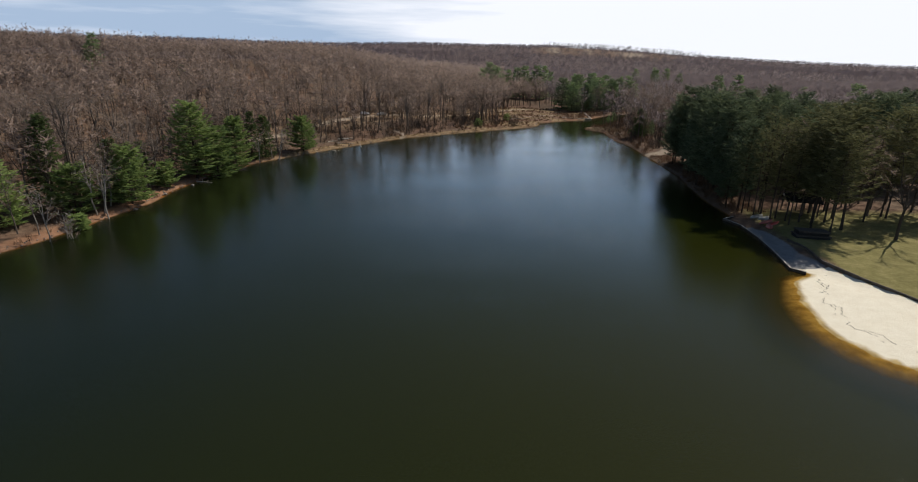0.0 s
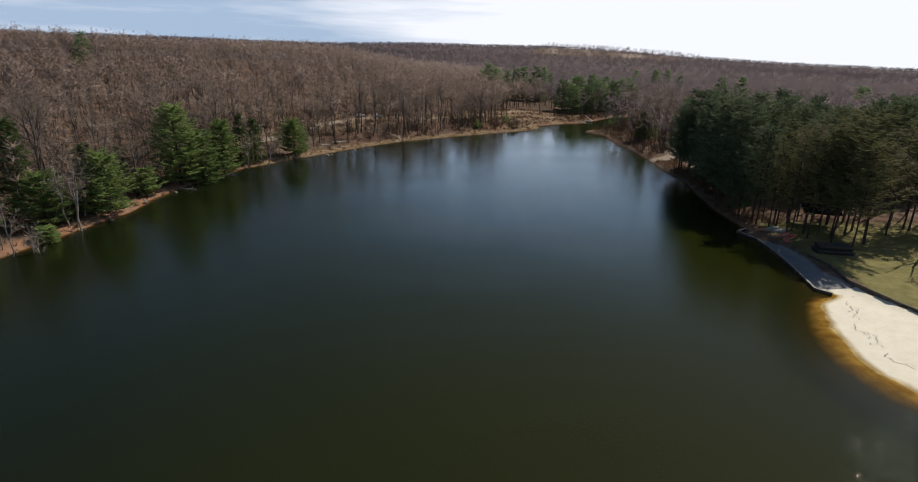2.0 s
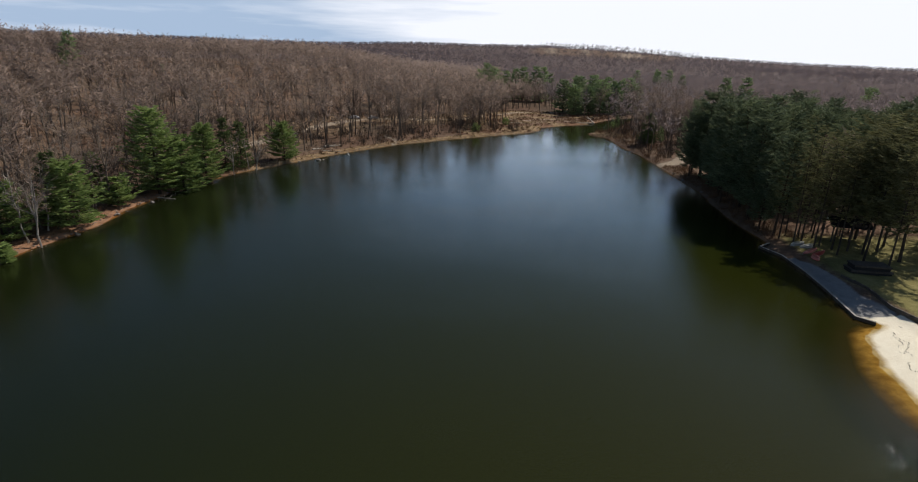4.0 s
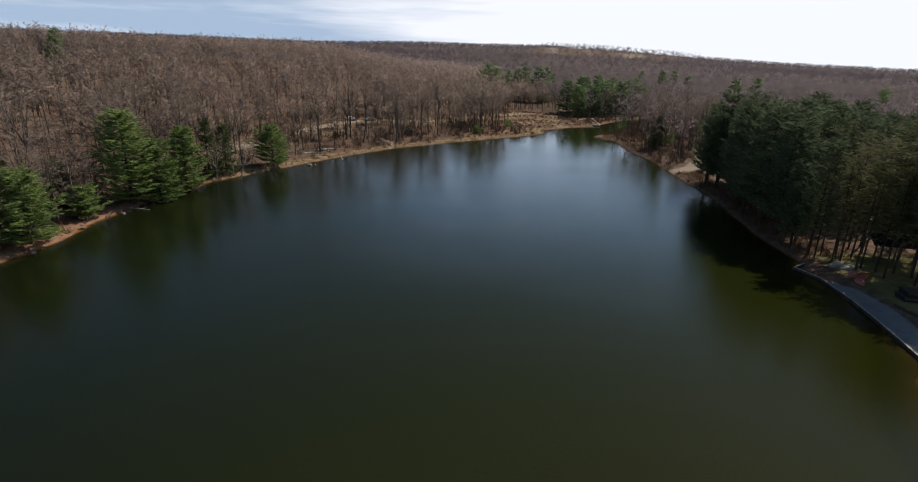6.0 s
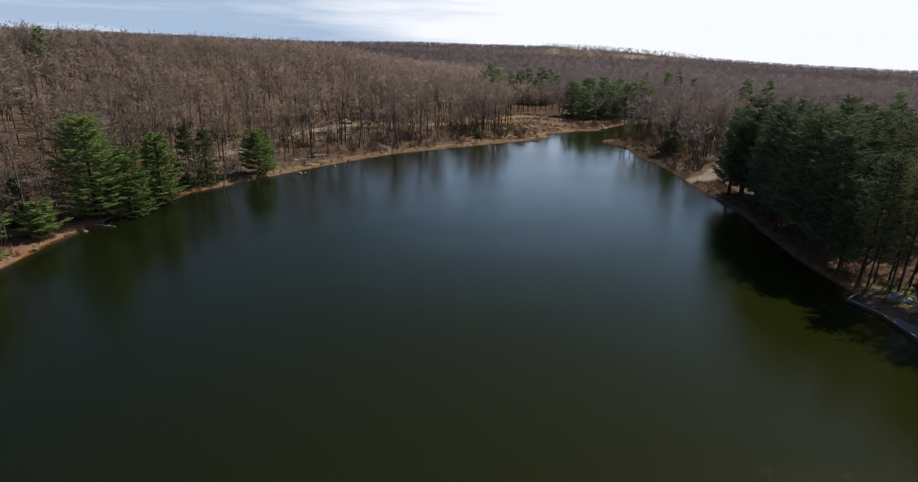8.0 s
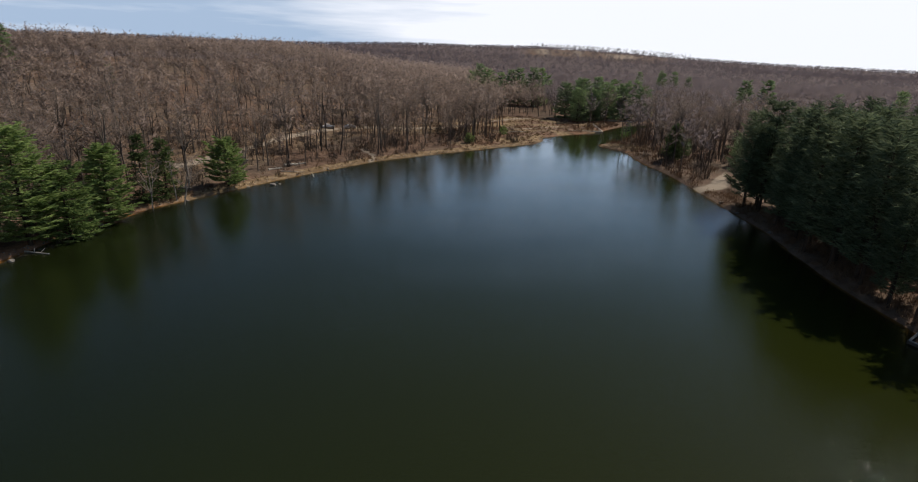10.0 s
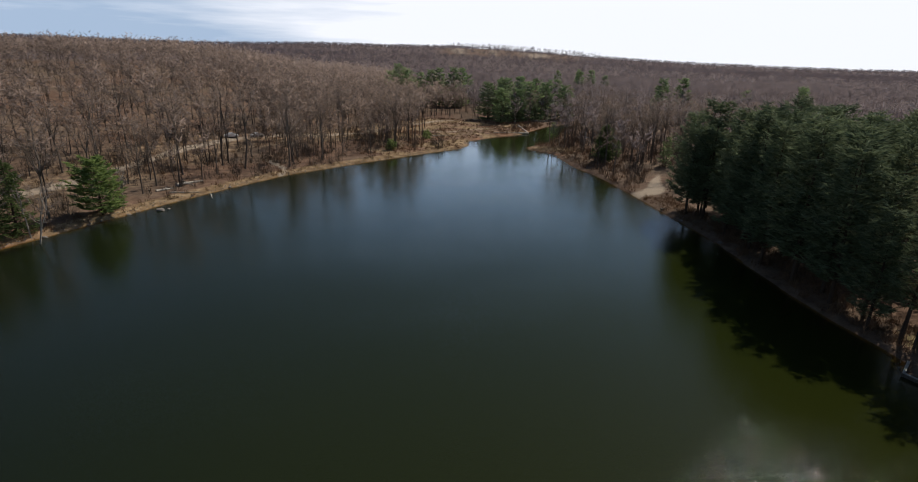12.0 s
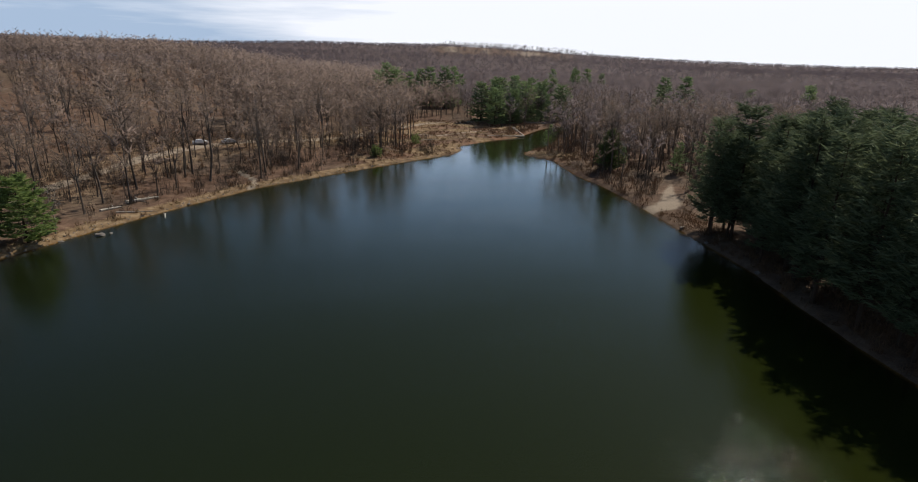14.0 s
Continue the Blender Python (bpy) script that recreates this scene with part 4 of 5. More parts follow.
def woods_template(seed, tall, wide, twigs, twig_w, trunk=True):
    """A hardwood of the mass: bole, rising leaders, and sprays of twigs that carry the crown's rounded normals."""
    r = random.Random(seed)
    b = Build()
    low = tall * (r.uniform(0.26, 0.46) if trunk else 0.2)
    top = Vector((r.uniform(-0.5, 0.5), r.uniform(-0.5, 0.5), low))
    if trunk:
        b.tube(((0, 0, -0.5), tuple(top)), (0.2, 0.14), 4, 0, cap=False)
    ends = []
    heads = r.choice((3, 4, 5))
    for k in range(heads):
        a = 2 * math.pi * (k + r.uniform(-0.3, 0.3)) / heads
        rc = wide * r.uniform(0.25, 0.75) * (0.2 if k == 0 else 1)
        e = Vector((top.x + math.cos(a) * rc, top.y + math.sin(a) * rc, tall * (0.98 if k == 0 else r.uniform(0.74, 0.95))))
        m = top.lerp(e, 0.5) + Vector((math.cos(a), math.sin(a), 0)) * rc * 0.12
        if trunk:
            b.tube((top, m, e), (0.1, 0.065, 0.02), 3, 0, cap=False)
        for i in range(3):
            t = r.uniform(0.15, 0.8)
            p = top.lerp(m, t * 2) if t < 0.5 else m.lerp(e, t * 2 - 1)
            c = a + r.gauss(0, 1.1)
            ln = wide * r.uniform(0.35, 0.7) * (1.15 - 0.6 * t)
            q = p + Vector((math.cos(c) * ln, math.sin(c) * ln, ln * r.uniform(0.4, 1.2)))
            q.z = min(q.z, tall)
            if trunk:
                b.sliver(p, q, 0.1, r, 0)
            ends.append((p, q, c))
        ends.append((m, e, a))
    first = len(b.v)
    for k in range(twigs):
        p, e, a = ends[k % len(ends)]
        q = p.lerp(e, r.uniform(0.2, 1.0))
        c = a + r.gauss(0, 1.3)
        ln = r.uniform(0.9, 2.0) * (1.0 if trunk else 1.1)
        b.sliver(q, q + Vector((math.cos(c) * ln * 0.85, math.sin(c) * ln * 0.85, ln * r.uniform(-0.1, 1.0))), twig_w * r.uniform(0.6, 1.4), r, 1)
    v, f, m = as_arrays(b)
    dome = v - np.array((0, 0, tall * 0.55))
    dome /= np.array((wide, wide, tall * 0.42))
    dome[:, 2] += 0.35
    dome += np.random.default_rng(seed).normal(0, 0.18, dome.shape)
    dome /= np.linalg.norm(dome, axis=1)[:, None] + 1e-6
    dome[:first] = (0, 0, 1)
    return v, f, m, dome


def woods_area(count, r0, r1, az0, az1, gap):
    out, n = [], 0
    taken = {}
    while len(out) < count and n < count * 6:
        n += 1
        r = math.sqrt(rng.uniform(r0 * r0, r1 * r1))
        az = radians(rng.uniform(az0, az1))
        x, y = r * math.sin(az), r * math.cos(az)
        key = (int(x // gap), int(y // gap))
        if key in taken:
            continue
        taken[key] = 1
        out.append((x, y))
    return out


mid = []
pts = np.array([(rng.uniform(-330, 250), rng.uniform(10, 470)) for _ in range(9000)])
pd = shore_dist(pts[:, 0], pts[:, 1])
for k in range(900):
    x, y = rng.uniform(-45, 26), rng.uniform(235, 346)
    d = float(shore_dist([x], [y])[0])
    if len(mid) < 260 and rng.random() < woods_spot(x, y, d) and free(x, y, rng.choice((2.0, 3.0, 4.0))):
        mid.append((x, y))
for k in range(1600):
    x, y = rng.uniform(-50, 150), rng.uniform(346, 450)
    if not near_line(x, y, ROAD, 4) and len(mid) < 760 and free(x, y, rng.choice((2.5, 4.0, 5.5))):
        mid.append((x, y))
for k in range(2400):
    x, y = rng.uniform(-190, -62), rng.uniform(45, 230)
    d = float(shore_dist([x], [y])[0])
    if len(mid) < 1250 and d > 9 and rng.random() < woods_spot(x, y, d) and free(x, y, rng.choice((1.8, 3.0, 4.0))):
        mid.append((x, y))
east_from = len(mid)
for k in range(1500):
    x, y = rng.uniform(60, 250), rng.uniform(178, 350)
    d = float(shore_dist([x], [y])[0])
    if d > 5 and not near_line(x, y, GRAVEL, 5) and free(x, y, rng.choice((2.0, 3.0, 4.5))) and len(mid) < east_from + 540:
        mid.append((x, y))
for (x, y), d in zip(pts, pd):
    if len(mid) >= 3550:
        break
    if d < 3 or math.hypot(x, y) > 470 or (d > 220 and x > 0):
        continue
    if rng.random() < woods_spot(x, y, d) and free(x, y, rng.choice((1.6, 3.0, 4.2, 5.5))):
        mid.append((x, y))
mid_spots = [(p[0], p[1], z, rng.choice((0.55, 0.8, 0.95, 1.05)) * rng.uniform(0.9, 1.1), rng.uniform(0, 6.28)) for p, z in zip(mid, sheet_z(mid))]
for west, mat, label in ((True, TWIG_WOODS, "dense leafless hardwood forest behind the west shore"), (False, TWIG_EAST_BACKLIT, "dense leafless forest behind the east shore, tinted purplish for backlit haze")):
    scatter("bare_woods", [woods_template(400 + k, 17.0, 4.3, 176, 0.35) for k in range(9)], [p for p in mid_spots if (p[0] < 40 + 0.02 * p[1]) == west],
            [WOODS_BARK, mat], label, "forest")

for near_edge, far_edge, count, gap, sprays, size in ((440, 640, 3200, 5.0, 76, 0.7), (625, 900, 4600, 6.5, 38, 1.2)):
    far = woods_area(count, near_edge, far_edge, -56, 58, gap)
    far_spots = [(p[0], p[1], z, rng.uniform(0.7, 1.12), rng.uniform(0, 6.28)) for p, z in zip(far, sheet_z(far))]
    for west, mat, label in ((True, TWIG_WOODS, "leafless brown forest rising over the western slopes"), (False, TWIG_EAST_BACKLIT, "leafless forest across the eastern flats, tinted purplish for backlit haze")):
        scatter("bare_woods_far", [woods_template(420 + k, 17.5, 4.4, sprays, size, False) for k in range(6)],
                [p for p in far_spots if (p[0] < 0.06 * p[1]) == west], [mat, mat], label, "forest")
hill = [p for p in woods_area(5200, 880, 1420, -54, 58, 11.0)]
high = [p for p in woods_area(9000, 1380, 2190, -54, 58, 9.0)
        if not (6 < math.degrees(math.atan2(p[0], p[1])) < 20 and 1500 < math.hypot(*p) < 1990 and rng.random() < 0.5)]
high += [p for p in woods_area(2600, 2130, 2200, -54, 58, 5.0) if not 10 < math.degrees(math.atan2(p[0], p[1])) < 21]
hz = sheet_z(hill)
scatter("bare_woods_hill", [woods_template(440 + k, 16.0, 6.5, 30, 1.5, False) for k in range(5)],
        [(p[0], p[1], z - 1.5, rng.uniform(0.8, 1.15), rng.uniform(0, 6.28)) for p, z in zip(hill, hz)], [TWIG_HAZE, TWIG_HAZE],
        "leafless forest on the far ridge, tinted for haze", "forest")


# ---- low growth ----
def brush_template(seed, count, tall, spread, width):
    r = random.Random(seed)
    b = Build()
    for k in range(count):
        a = r.uniform(0, 6.28)
        p = Vector((r.gauss(0, spread * 0.3), r.gauss(0, spread * 0.3), -0.05))
        h = tall * r.uniform(0.5, 1.1)
        b.sliver(p, p + Vector((math.cos(a) * spread * r.random(), math.sin(a) * spread * r.random(), h)), width * r.uniform(0.6, 1.3), r)
    return as_arrays(b)


def low_growth(count, x0, x1, y0, y1, keep, small, large):
    p = np.array([(rng.uniform(x0, x1), rng.uniform(y0, y1)) for _ in range(count)])
    d = shore_dist(p[:, 0], p[:, 1])
    z = height(p[:, 0], p[:, 1], d)
    return [(x, y, zz, rng.uniform(small, large), rng.uniform(0, 6.28)) for (x, y), dd, zz in zip(p, d, z)
            if dd > 0.3 and not (x > 55 and near_line(x, y, GRAVEL, 2.9)) and rng.random() < keep(x, y, dd)]


scatter("undergrowth", [brush_template(500 + k, 14, 1.5, 1.0, 0.09) for k in range(4)],
        low_growth(9000, -120, 30, 50, 290, lambda x, y, d: (0.8 if d < 6 else 0.5 if d < 60 else 0.1) * (0.3 + 0.7 * patchy(x + 9, y + 5)), 0.3, 1.2), [BRUSH],
        "low reddish-brown leafless brush under the trees", "undergrowth")
scatter("shore_brush", [brush_template(510 + k, 14, 1.7, 1.2, 0.09) for k in range(4)],
        low_growth(2600, 52, 110, 176, 330, lambda x, y, d: 0.9 if d < 14 else 0.4, 0.4, 1.3), [BRUSH],
        "low brown leafless brush along the bank", "undergrowth")
scatter("dry_reeds", [brush_template(520 + k, 12, 0.8, 0.7, 0.10) for k in range(4)],
        low_growth(8500, -70, 80, 128, 345, lambda x, y, d: (0.8 if d < 3.5 else 0.0) if x < 5 else (0.4 + 0.6 * marsh_strips(x, y) if x < 72 and y > 232 else 0.0), 0.5, 1.2), [REED],
        "pale dry reeds and straw along the marshy shore", "reeds")
scatter("marsh_brush", [brush_template(530 + k, 14, 1.1, 0.9, 0.09) for k in range(4)],
        low_growth(6500, -5, 80, 232, 345, lambda x, y, d: 0.75 * max(0.0, 0.4 - 0.9 * marsh_strips(x, y)) if d > 1.5 else 0.05, 0.4, 1.1), [BRUSH],
        "brown brush in the marsh at the lake head", "undergrowth")

# bare trees on the lawn, whose shadows reach the beach
lawn_tree = tree_thing("lawn_tree", bare_tree_meshes(351, 17.0, 4.6, 14, 9, 0.3, 0.014), BACKLIT_BARK, TWIG, "leafless spreading tree on the lawn", "tree", "bare lawn trees")
stand_at(lawn_tree, 74.8, 86.6, 1.0, 0.4)
copy_at(lawn_tree, 68.8, 92.0, 1.02, 2.2)
copy_at(lawn_tree, 83.5, 80.0, 0.95, 4.2)
copy_at(lawn_tree, 90.0, 72.0, 1.0, 5.1)


# ---- shoreline works ----
def along(points, step):
    """Points at even steps along a polyline, with the direction there."""
    out = []
    for (ax, ay), (bx, by) in zip(points, points[1:]):
        ln = math.hypot(bx - ax, by - ay)
        n = max(1, round(ln / step))
        for i in range(n):
            out.append(((ax + (bx - ax) * i / n, ay + (by - ay) * i / n), (ax + (bx - ax) * (i + 1) / n, ay + (by - ay) * (i + 1) / n)))
    return out


def beam(b, p, q, z0, z1, half, mat=0):
    """An upright board between two plan points."""
    d = Vector((q[0] - p[0], q[1] - p[1], 0)).normalized()
    s = Vector((-d.y, d.x, 0)) * half
    P, Q = Vector((p[0], p[1], 0)), Vector((q[0], q[1], 0))
    v = [P - s + Vector((0, 0, z0)), Q - s + Vector((0, 0, z0)), Q + s + Vector((0, 0, z0)), P + s + Vector((0, 0, z0)),
         P - s + Vector((0, 0, z1)), Q - s + Vector((0, 0, z1)), Q + s + Vector((0, 0, z1)), P + s + Vector((0, 0, z1))]
    b.add(v, ((0, 3, 2, 1), (4, 5, 6, 7), (0, 1, 5, 4), (1, 2, 6, 5), (2, 3, 7, 6), (3, 0, 4, 7)), mat)


bulkhead = tagged(new("bulkhead"), "dark timber bulkhead with a pale cap along the water", "retaining wall")
for k, (p, q) in enumerate(along(BULKHEAD, 2.4)):
    b = Build()
    beam(b, p, q, -1.6, 0.36, 0.07)
    child("board", b.mesh("board", [TIMBER]), bulkhead)
    b = Build()
    beam(b, p, q, 0.364, 0.44, 0.13)
    child("cap", b.mesh("cap", [PALE_TIMBER]), bulkhead, "pale weathered timber cap")
    b = Build()
    b.tube(((p[0] - 0.17, p[1], -1.8), (p[0] - 0.17, p[1], 0.40)), (0.09, 0.085), 7)
    child("pile", b.mesh("pile", [TIMBER]), bulkhead)

lawn_wall = tagged(new("lawn_wall"), "low dark timber wall between sand and lawn", "retaining wall")
for p, q in along(LAWN_WALL, 2.4):
    zg = max(ground_z(*p), ground_z(*q))
    for i in range(3):
        b = Build()
        beam(b, p, q, zg - 0.45 + 0.24 * i, zg - 0.216 + 0.24 * i, 0.11 - 0.012 * i)
        child("sleeper", b.mesh("sleeper", [TIMBER]), lawn_wall)


# ---- boats ----
def hull(length, beam_w, depth):
    """An upturned hull, keel up, resting on its gunwales."""
    b = Build()
    n, m = 14, 9
    for i in range(n + 1):
        u = 2 * i / n - 1
        w = beam_w / 2 * max(0.02, (1 - abs(u) ** 2.4))
        top = depth * (1.0 - 0.12 * u * u)
        rocker = 0.16 * depth * u ** 4
        for j in range(m):
            a = math.pi * j / (m - 1)
            c, sn = math.cos(a), math.sin(a)
            b.v.append((u * length / 2, w * (abs(c) ** 0.8) * (1 if c > 0 else -1), (top - rocker) * (sn ** 0.7)))
    for i in range(n):
        for j in range(m - 1):
            k = i * m + j
            b.f.append((k, k + 1, k + m + 1, k + m))
            b.m.append(0)
    return b


def boat(name, length, width, depth, mat, rim_mat, label, at, turn, roll=0.0):
    root = tagged(new(name), label, "canoe" if "canoe" in name else "boat", "boats on the bank")
    child("hull", hull(length, width, depth).mesh("hull", [mat], True), root)
    for s in (-1, 1):
        b = Build()
        pts = []
        for i in range(13):
            u = 2 * i / 12 - 1
            pts.append((u * length / 2, s * (width / 2 * max(0.02, 1 - abs(u) ** 2.4) + 0.01), 0.03))
        b.tube(pts, [0.03] * 13, 5)
        child("gunwale", b.mesh("gunwale", [rim_mat]), root)
    b = Build()
    b.tube([(u * length / 2, 0, depth * (1 - 0.12 * u * u - 0.16 * u ** 4) + 0.012) for u in (-0.95, -0.5, 0, 0.5, 0.95)], [0.02] * 5, 5)
    child("keel", b.mesh("keel", [rim_mat]), root)
    root.matrix_basis = pose(at[0], at[1], ground_z(at[0], at[1]) + at[2], roll, 0, turn)
    return root


boat("canoe", 4.9, 0.92, 0.42, RED_HULL, PALE_TIMBER, "red upturned canoe lying on the bank", (57.9, 94.9, 0.02), 36)
boat("canoe", 4.9, 0.92, 0.42, PINK_HULL, PALE_TIMBER, "faded red upturned canoe beside another canoe", (57.2, 96.0, 0.02), 36)
boat("dinghy", 2.6, 1.15, 0.45, PINK_HULL, RED_HULL, "small pale red upturned dinghy by the walkway", (56.3, 92.9, 0.02), 70)
boat("rowing_boat", 3.9, 1.25, 0.48, ALU, ALU, "dull aluminium upturned rowing boat under the pines", (58.2, 98.6, 0.02), 28)
boat("rowing_boat", 3.9, 1.25, 0.48, ALU, ALU, "dull aluminium upturned rowing boat under the pines", (57.4, 99.9, 0.02), 30)


# ---- dock sections stored on the grass ----
def dock_stack(x, y, turn):
    """Two floating dock sections laid one on the other: planked decks on dark framed floats."""
    root = tagged(new("dock_section_stack"), "stack of dark floating dock sections with grey planks on the grass", "dock section")
    for level, (length, width) in enumerate(((5.6, 2.4), (5.0, 2.3))):
        z = 0.75 * level
        # guessed floats; the shade on the stack's front is in their black
        b = Build()
        b.box(-length / 2 + 0.1, -width / 2 + 0.1, z - 0.05, length / 2 - 0.1, width / 2 - 0.1, z + 0.5)
        child("float", b.mesh("float", [RUBBER]), root, "dock float coloured black for its shaded front")
        for s in (-1, 1):
            b = Build()
            b.box(-length / 2, s * width / 2 - 0.05, z + 0.42, length / 2, s * width / 2 + 0.05, z + 0.62)
            child("side_beam", b.mesh("side_beam", [TIMBER]), root)
        n = 22
        plank = Build()
        plank.box(-length / n / 2 + 0.012, -width / 2 - 0.06, 0.0, length / n / 2 - 0.012, width / 2 + 0.06, 0.035)
        me = plank.mesh("plank", [TIMBER])
        for i in range(n):
            p = child("plank", me, root)
            p.location = (-length / 2 + length * (i + 0.5) / n, 0, z + 0.624)
    root.matrix_basis = pose(x, y, ground_z(x, y), 0, 0, turn)


dock_stack(60.4, 87.0, -8)


# ---- pavilion in the pines ----
def pavilion(x, y, turn):
    root = tagged(new("pavilion"), "dark-roofed open picnic pavilion under the pines", "pavilion")
    L, W, eave, ridge = 6.4, 4.8, 2.6, 3.8
    for s in (-1, 1):
        b = Build()
        v = [(-L / 2, s * W / 2, eave), (L / 2, s * W / 2, eave), (L / 2, 0, ridge), (-L / 2, 0, ridge)]
        t = [(p[0], p[1], p[2] + 0.12) for p in v]
        b.add(v + t, ((0, 1, 2, 3), (4, 7, 6, 5), (0, 4, 5, 1), (1, 5, 6, 2), (2, 6, 7, 3), (3, 7, 4, 0)))
        child("roof_slope", b.mesh("roof_slope", [ROOFING]), root)
    for sx in (-1, 0, 1):
        for s in (-1, 1):
            b = Build()
            b.box(sx * (L / 2 - 0.5) - 0.09, s * (W / 2 - 0.35) - 0.09, -0.3, sx * (L / 2 - 0.5) + 0.09, s * (W / 2 - 0.35) + 0.09, eave + 0.12)
            child("post", b.mesh("post", [TIMBER]), root)
    b = Build()
    b.box(-L / 2, -0.16, ridge + 0.10, L / 2, 0.16, ridge + 0.16)
    child("ridge_cap", b.mesh("ridge_cap", [ROOFING]), root)
    b = Build()
    b.add([(-L / 2 - 0.02, -0.9, ridge - 0.46), (-L / 2 - 0.02, 0.9, ridge - 0.46), (-L / 2 - 0.02, 0, ridge),
           (-L / 2 - 0.07, -0.9, ridge - 0.46), (-L / 2 - 0.07, 0.9, ridge - 0.46), (-L / 2 - 0.07, 0, ridge)],
          ((0, 1, 2), (3, 5, 4), (0, 3, 4, 1), (1, 4, 5, 2), (2, 5, 3, 0)))
    child("gable", b.mesh("gable", [WHITE_PAINT]), root, "white painted gable board")
    root.matrix_basis = pose(x, y, ground_z(x, y), 0, 0, turn)


ROOFING = plain_material("dark_shingles", [(0.012, 0.012, 0.013), (0.028, 0.027, 0.027)], 1.2, 1.0, bump=0.4, spec=0.03)
pavilion(67.4, 103.2, -14)


# ---- cars on the gravel road ----
def car(x, y, turn, paint, label):
    root = tagged(new("car"), label, "car", "parked cars")
    b = Build()
    prof = [(-2.2, 0.38), (-2.25, 0.72), (-2.1, 0.98), (-1.55, 1.02), (-1.15, 1.45), (0.35, 1.48), (1.0, 1.03), (1.9, 0.9), (2.2, 0.7), (2.22, 0.38)]
    n = len(prof)
    for yy, k in ((-0.86, 0.0), (-0.8, 1.0), (0.8, 1.0), (0.86, 0.0)):
        for px, pz in prof:
            inset = 0.12 if pz > 1.1 else 0.0
            b.v.append((px, yy * (1 - inset), pz - (0.02 if k == 0 else 0)))
    for r in range(3):
        for i in range(n - 1):
            b.f.append((r * n + i, r * n + i + 1, (r + 1) * n + i + 1, (r + 1) * n + i))
            b.m.append(0)
    b.f += [tuple(range(n)), tuple(range(3 * n, 4 * n))[::-1], (0, n, 2 * n, 3 * n), (n - 1, 4 * n - 1, 3 * n - 1, 2 * n - 1)]
    b.m += [0] * 4
    body = child("body", b.mesh("body", [paint]), root)
    for s in (-1, 1):
        b = Build()
        yy = s * 0.775
        b.add([(-1.25, yy, 1.06), (0.78, yy, 1.06), (0.3, yy * 0.985, 1.40), (-1.02, yy * 0.985, 1.40)], ((0, 1, 2, 3),))
        child("side_window", b.mesh("side_window", [DARK_GLASS]), root)
        for wx in (-1.4, 1.4):
            b = Build()
            b.tube(((wx, s * 0.66, 0.33), (wx, s * 0.885, 0.33)), (0.33, 0.33), 14)
            wheel = child("wheel", b.mesh("wheel", [RUBBER]), root)
            b = Build()
            b.tube(((wx, s * 0.80, 0.33), (wx, s * 0.895, 0.33)), (0.2, 0.19), 12)
            child("rim", b.mesh("rim", [ALU]), wheel, "dull metal wheel rim")
    for pts in ([(0.42, 1.43), (0.97, 1.06)], [(-1.50, 1.06), (-1.2, 1.41)]):
        b = Build()
        (x0, z0), (x1, z1) = pts
        off = 0.03 if x0 > 0 else -0.03
        b.add([(x0 + off, -0.66, z0 + 0.02), (x1 + off, -0.72, z1 + 0.02), (x1 + off, 0.72, z1 + 0.02), (x0 + off, 0.66, z0 + 0.02)], ((0, 1, 2, 3),))
        child("windscreen", b.mesh("windscreen", [DARK_GLASS]), root)
    root.matrix_basis = pose(x, y, ground_z(x, y) - 0.0, 0, 0, turn)


car(-47.0, 249.5, 18, WHITE_PAINT, "white car parked on the gravel road")
car(-39.8, 253.6, 40, SILVER_PAINT, "silver car parked on the gravel road")


# ---- logs, stones, snags ----
def log(x0, y0, x1, y1, r, mat, label, lift=0.0, stubs=2):
    root = tagged(new("fallen_log"), label, "log", "driftwood")
    g = random.Random(int(x0 * 7 + y0))
    z0, z1 = max(0, ground_z(x0, y0)) + r * 0.7, max(0, ground_z(x1, y1)) + r * 0.5 + lift
    b = Build()
    pts = []
    for i in range(6):
        t = i / 5
        pts.append(Vector((x0 + (x1 - x0) * t + g.gauss(0, 0.06), y0 + (y1 - y0) * t + g.gauss(0, 0.06), z0 + (z1 - z0) * t)))
    b.tube(pts, [r * (1 - 0.55 * i / 5) for i in range(6)], 7)
    child("trunk", b.mesh("trunk", [mat]), root)
    for k in range(stubs):
        b = Build()
        p = pts[2 + k % 3]
        b.tube((p, p + Vector((g.uniform(-0.8, 0.8), g.uniform(-0.8, 0.8), g.uniform(0.3, 0.9)))), (r * 0.35, 0.02), 5)
        child("branch_stub", b.mesh("branch_stub", [mat]), root)


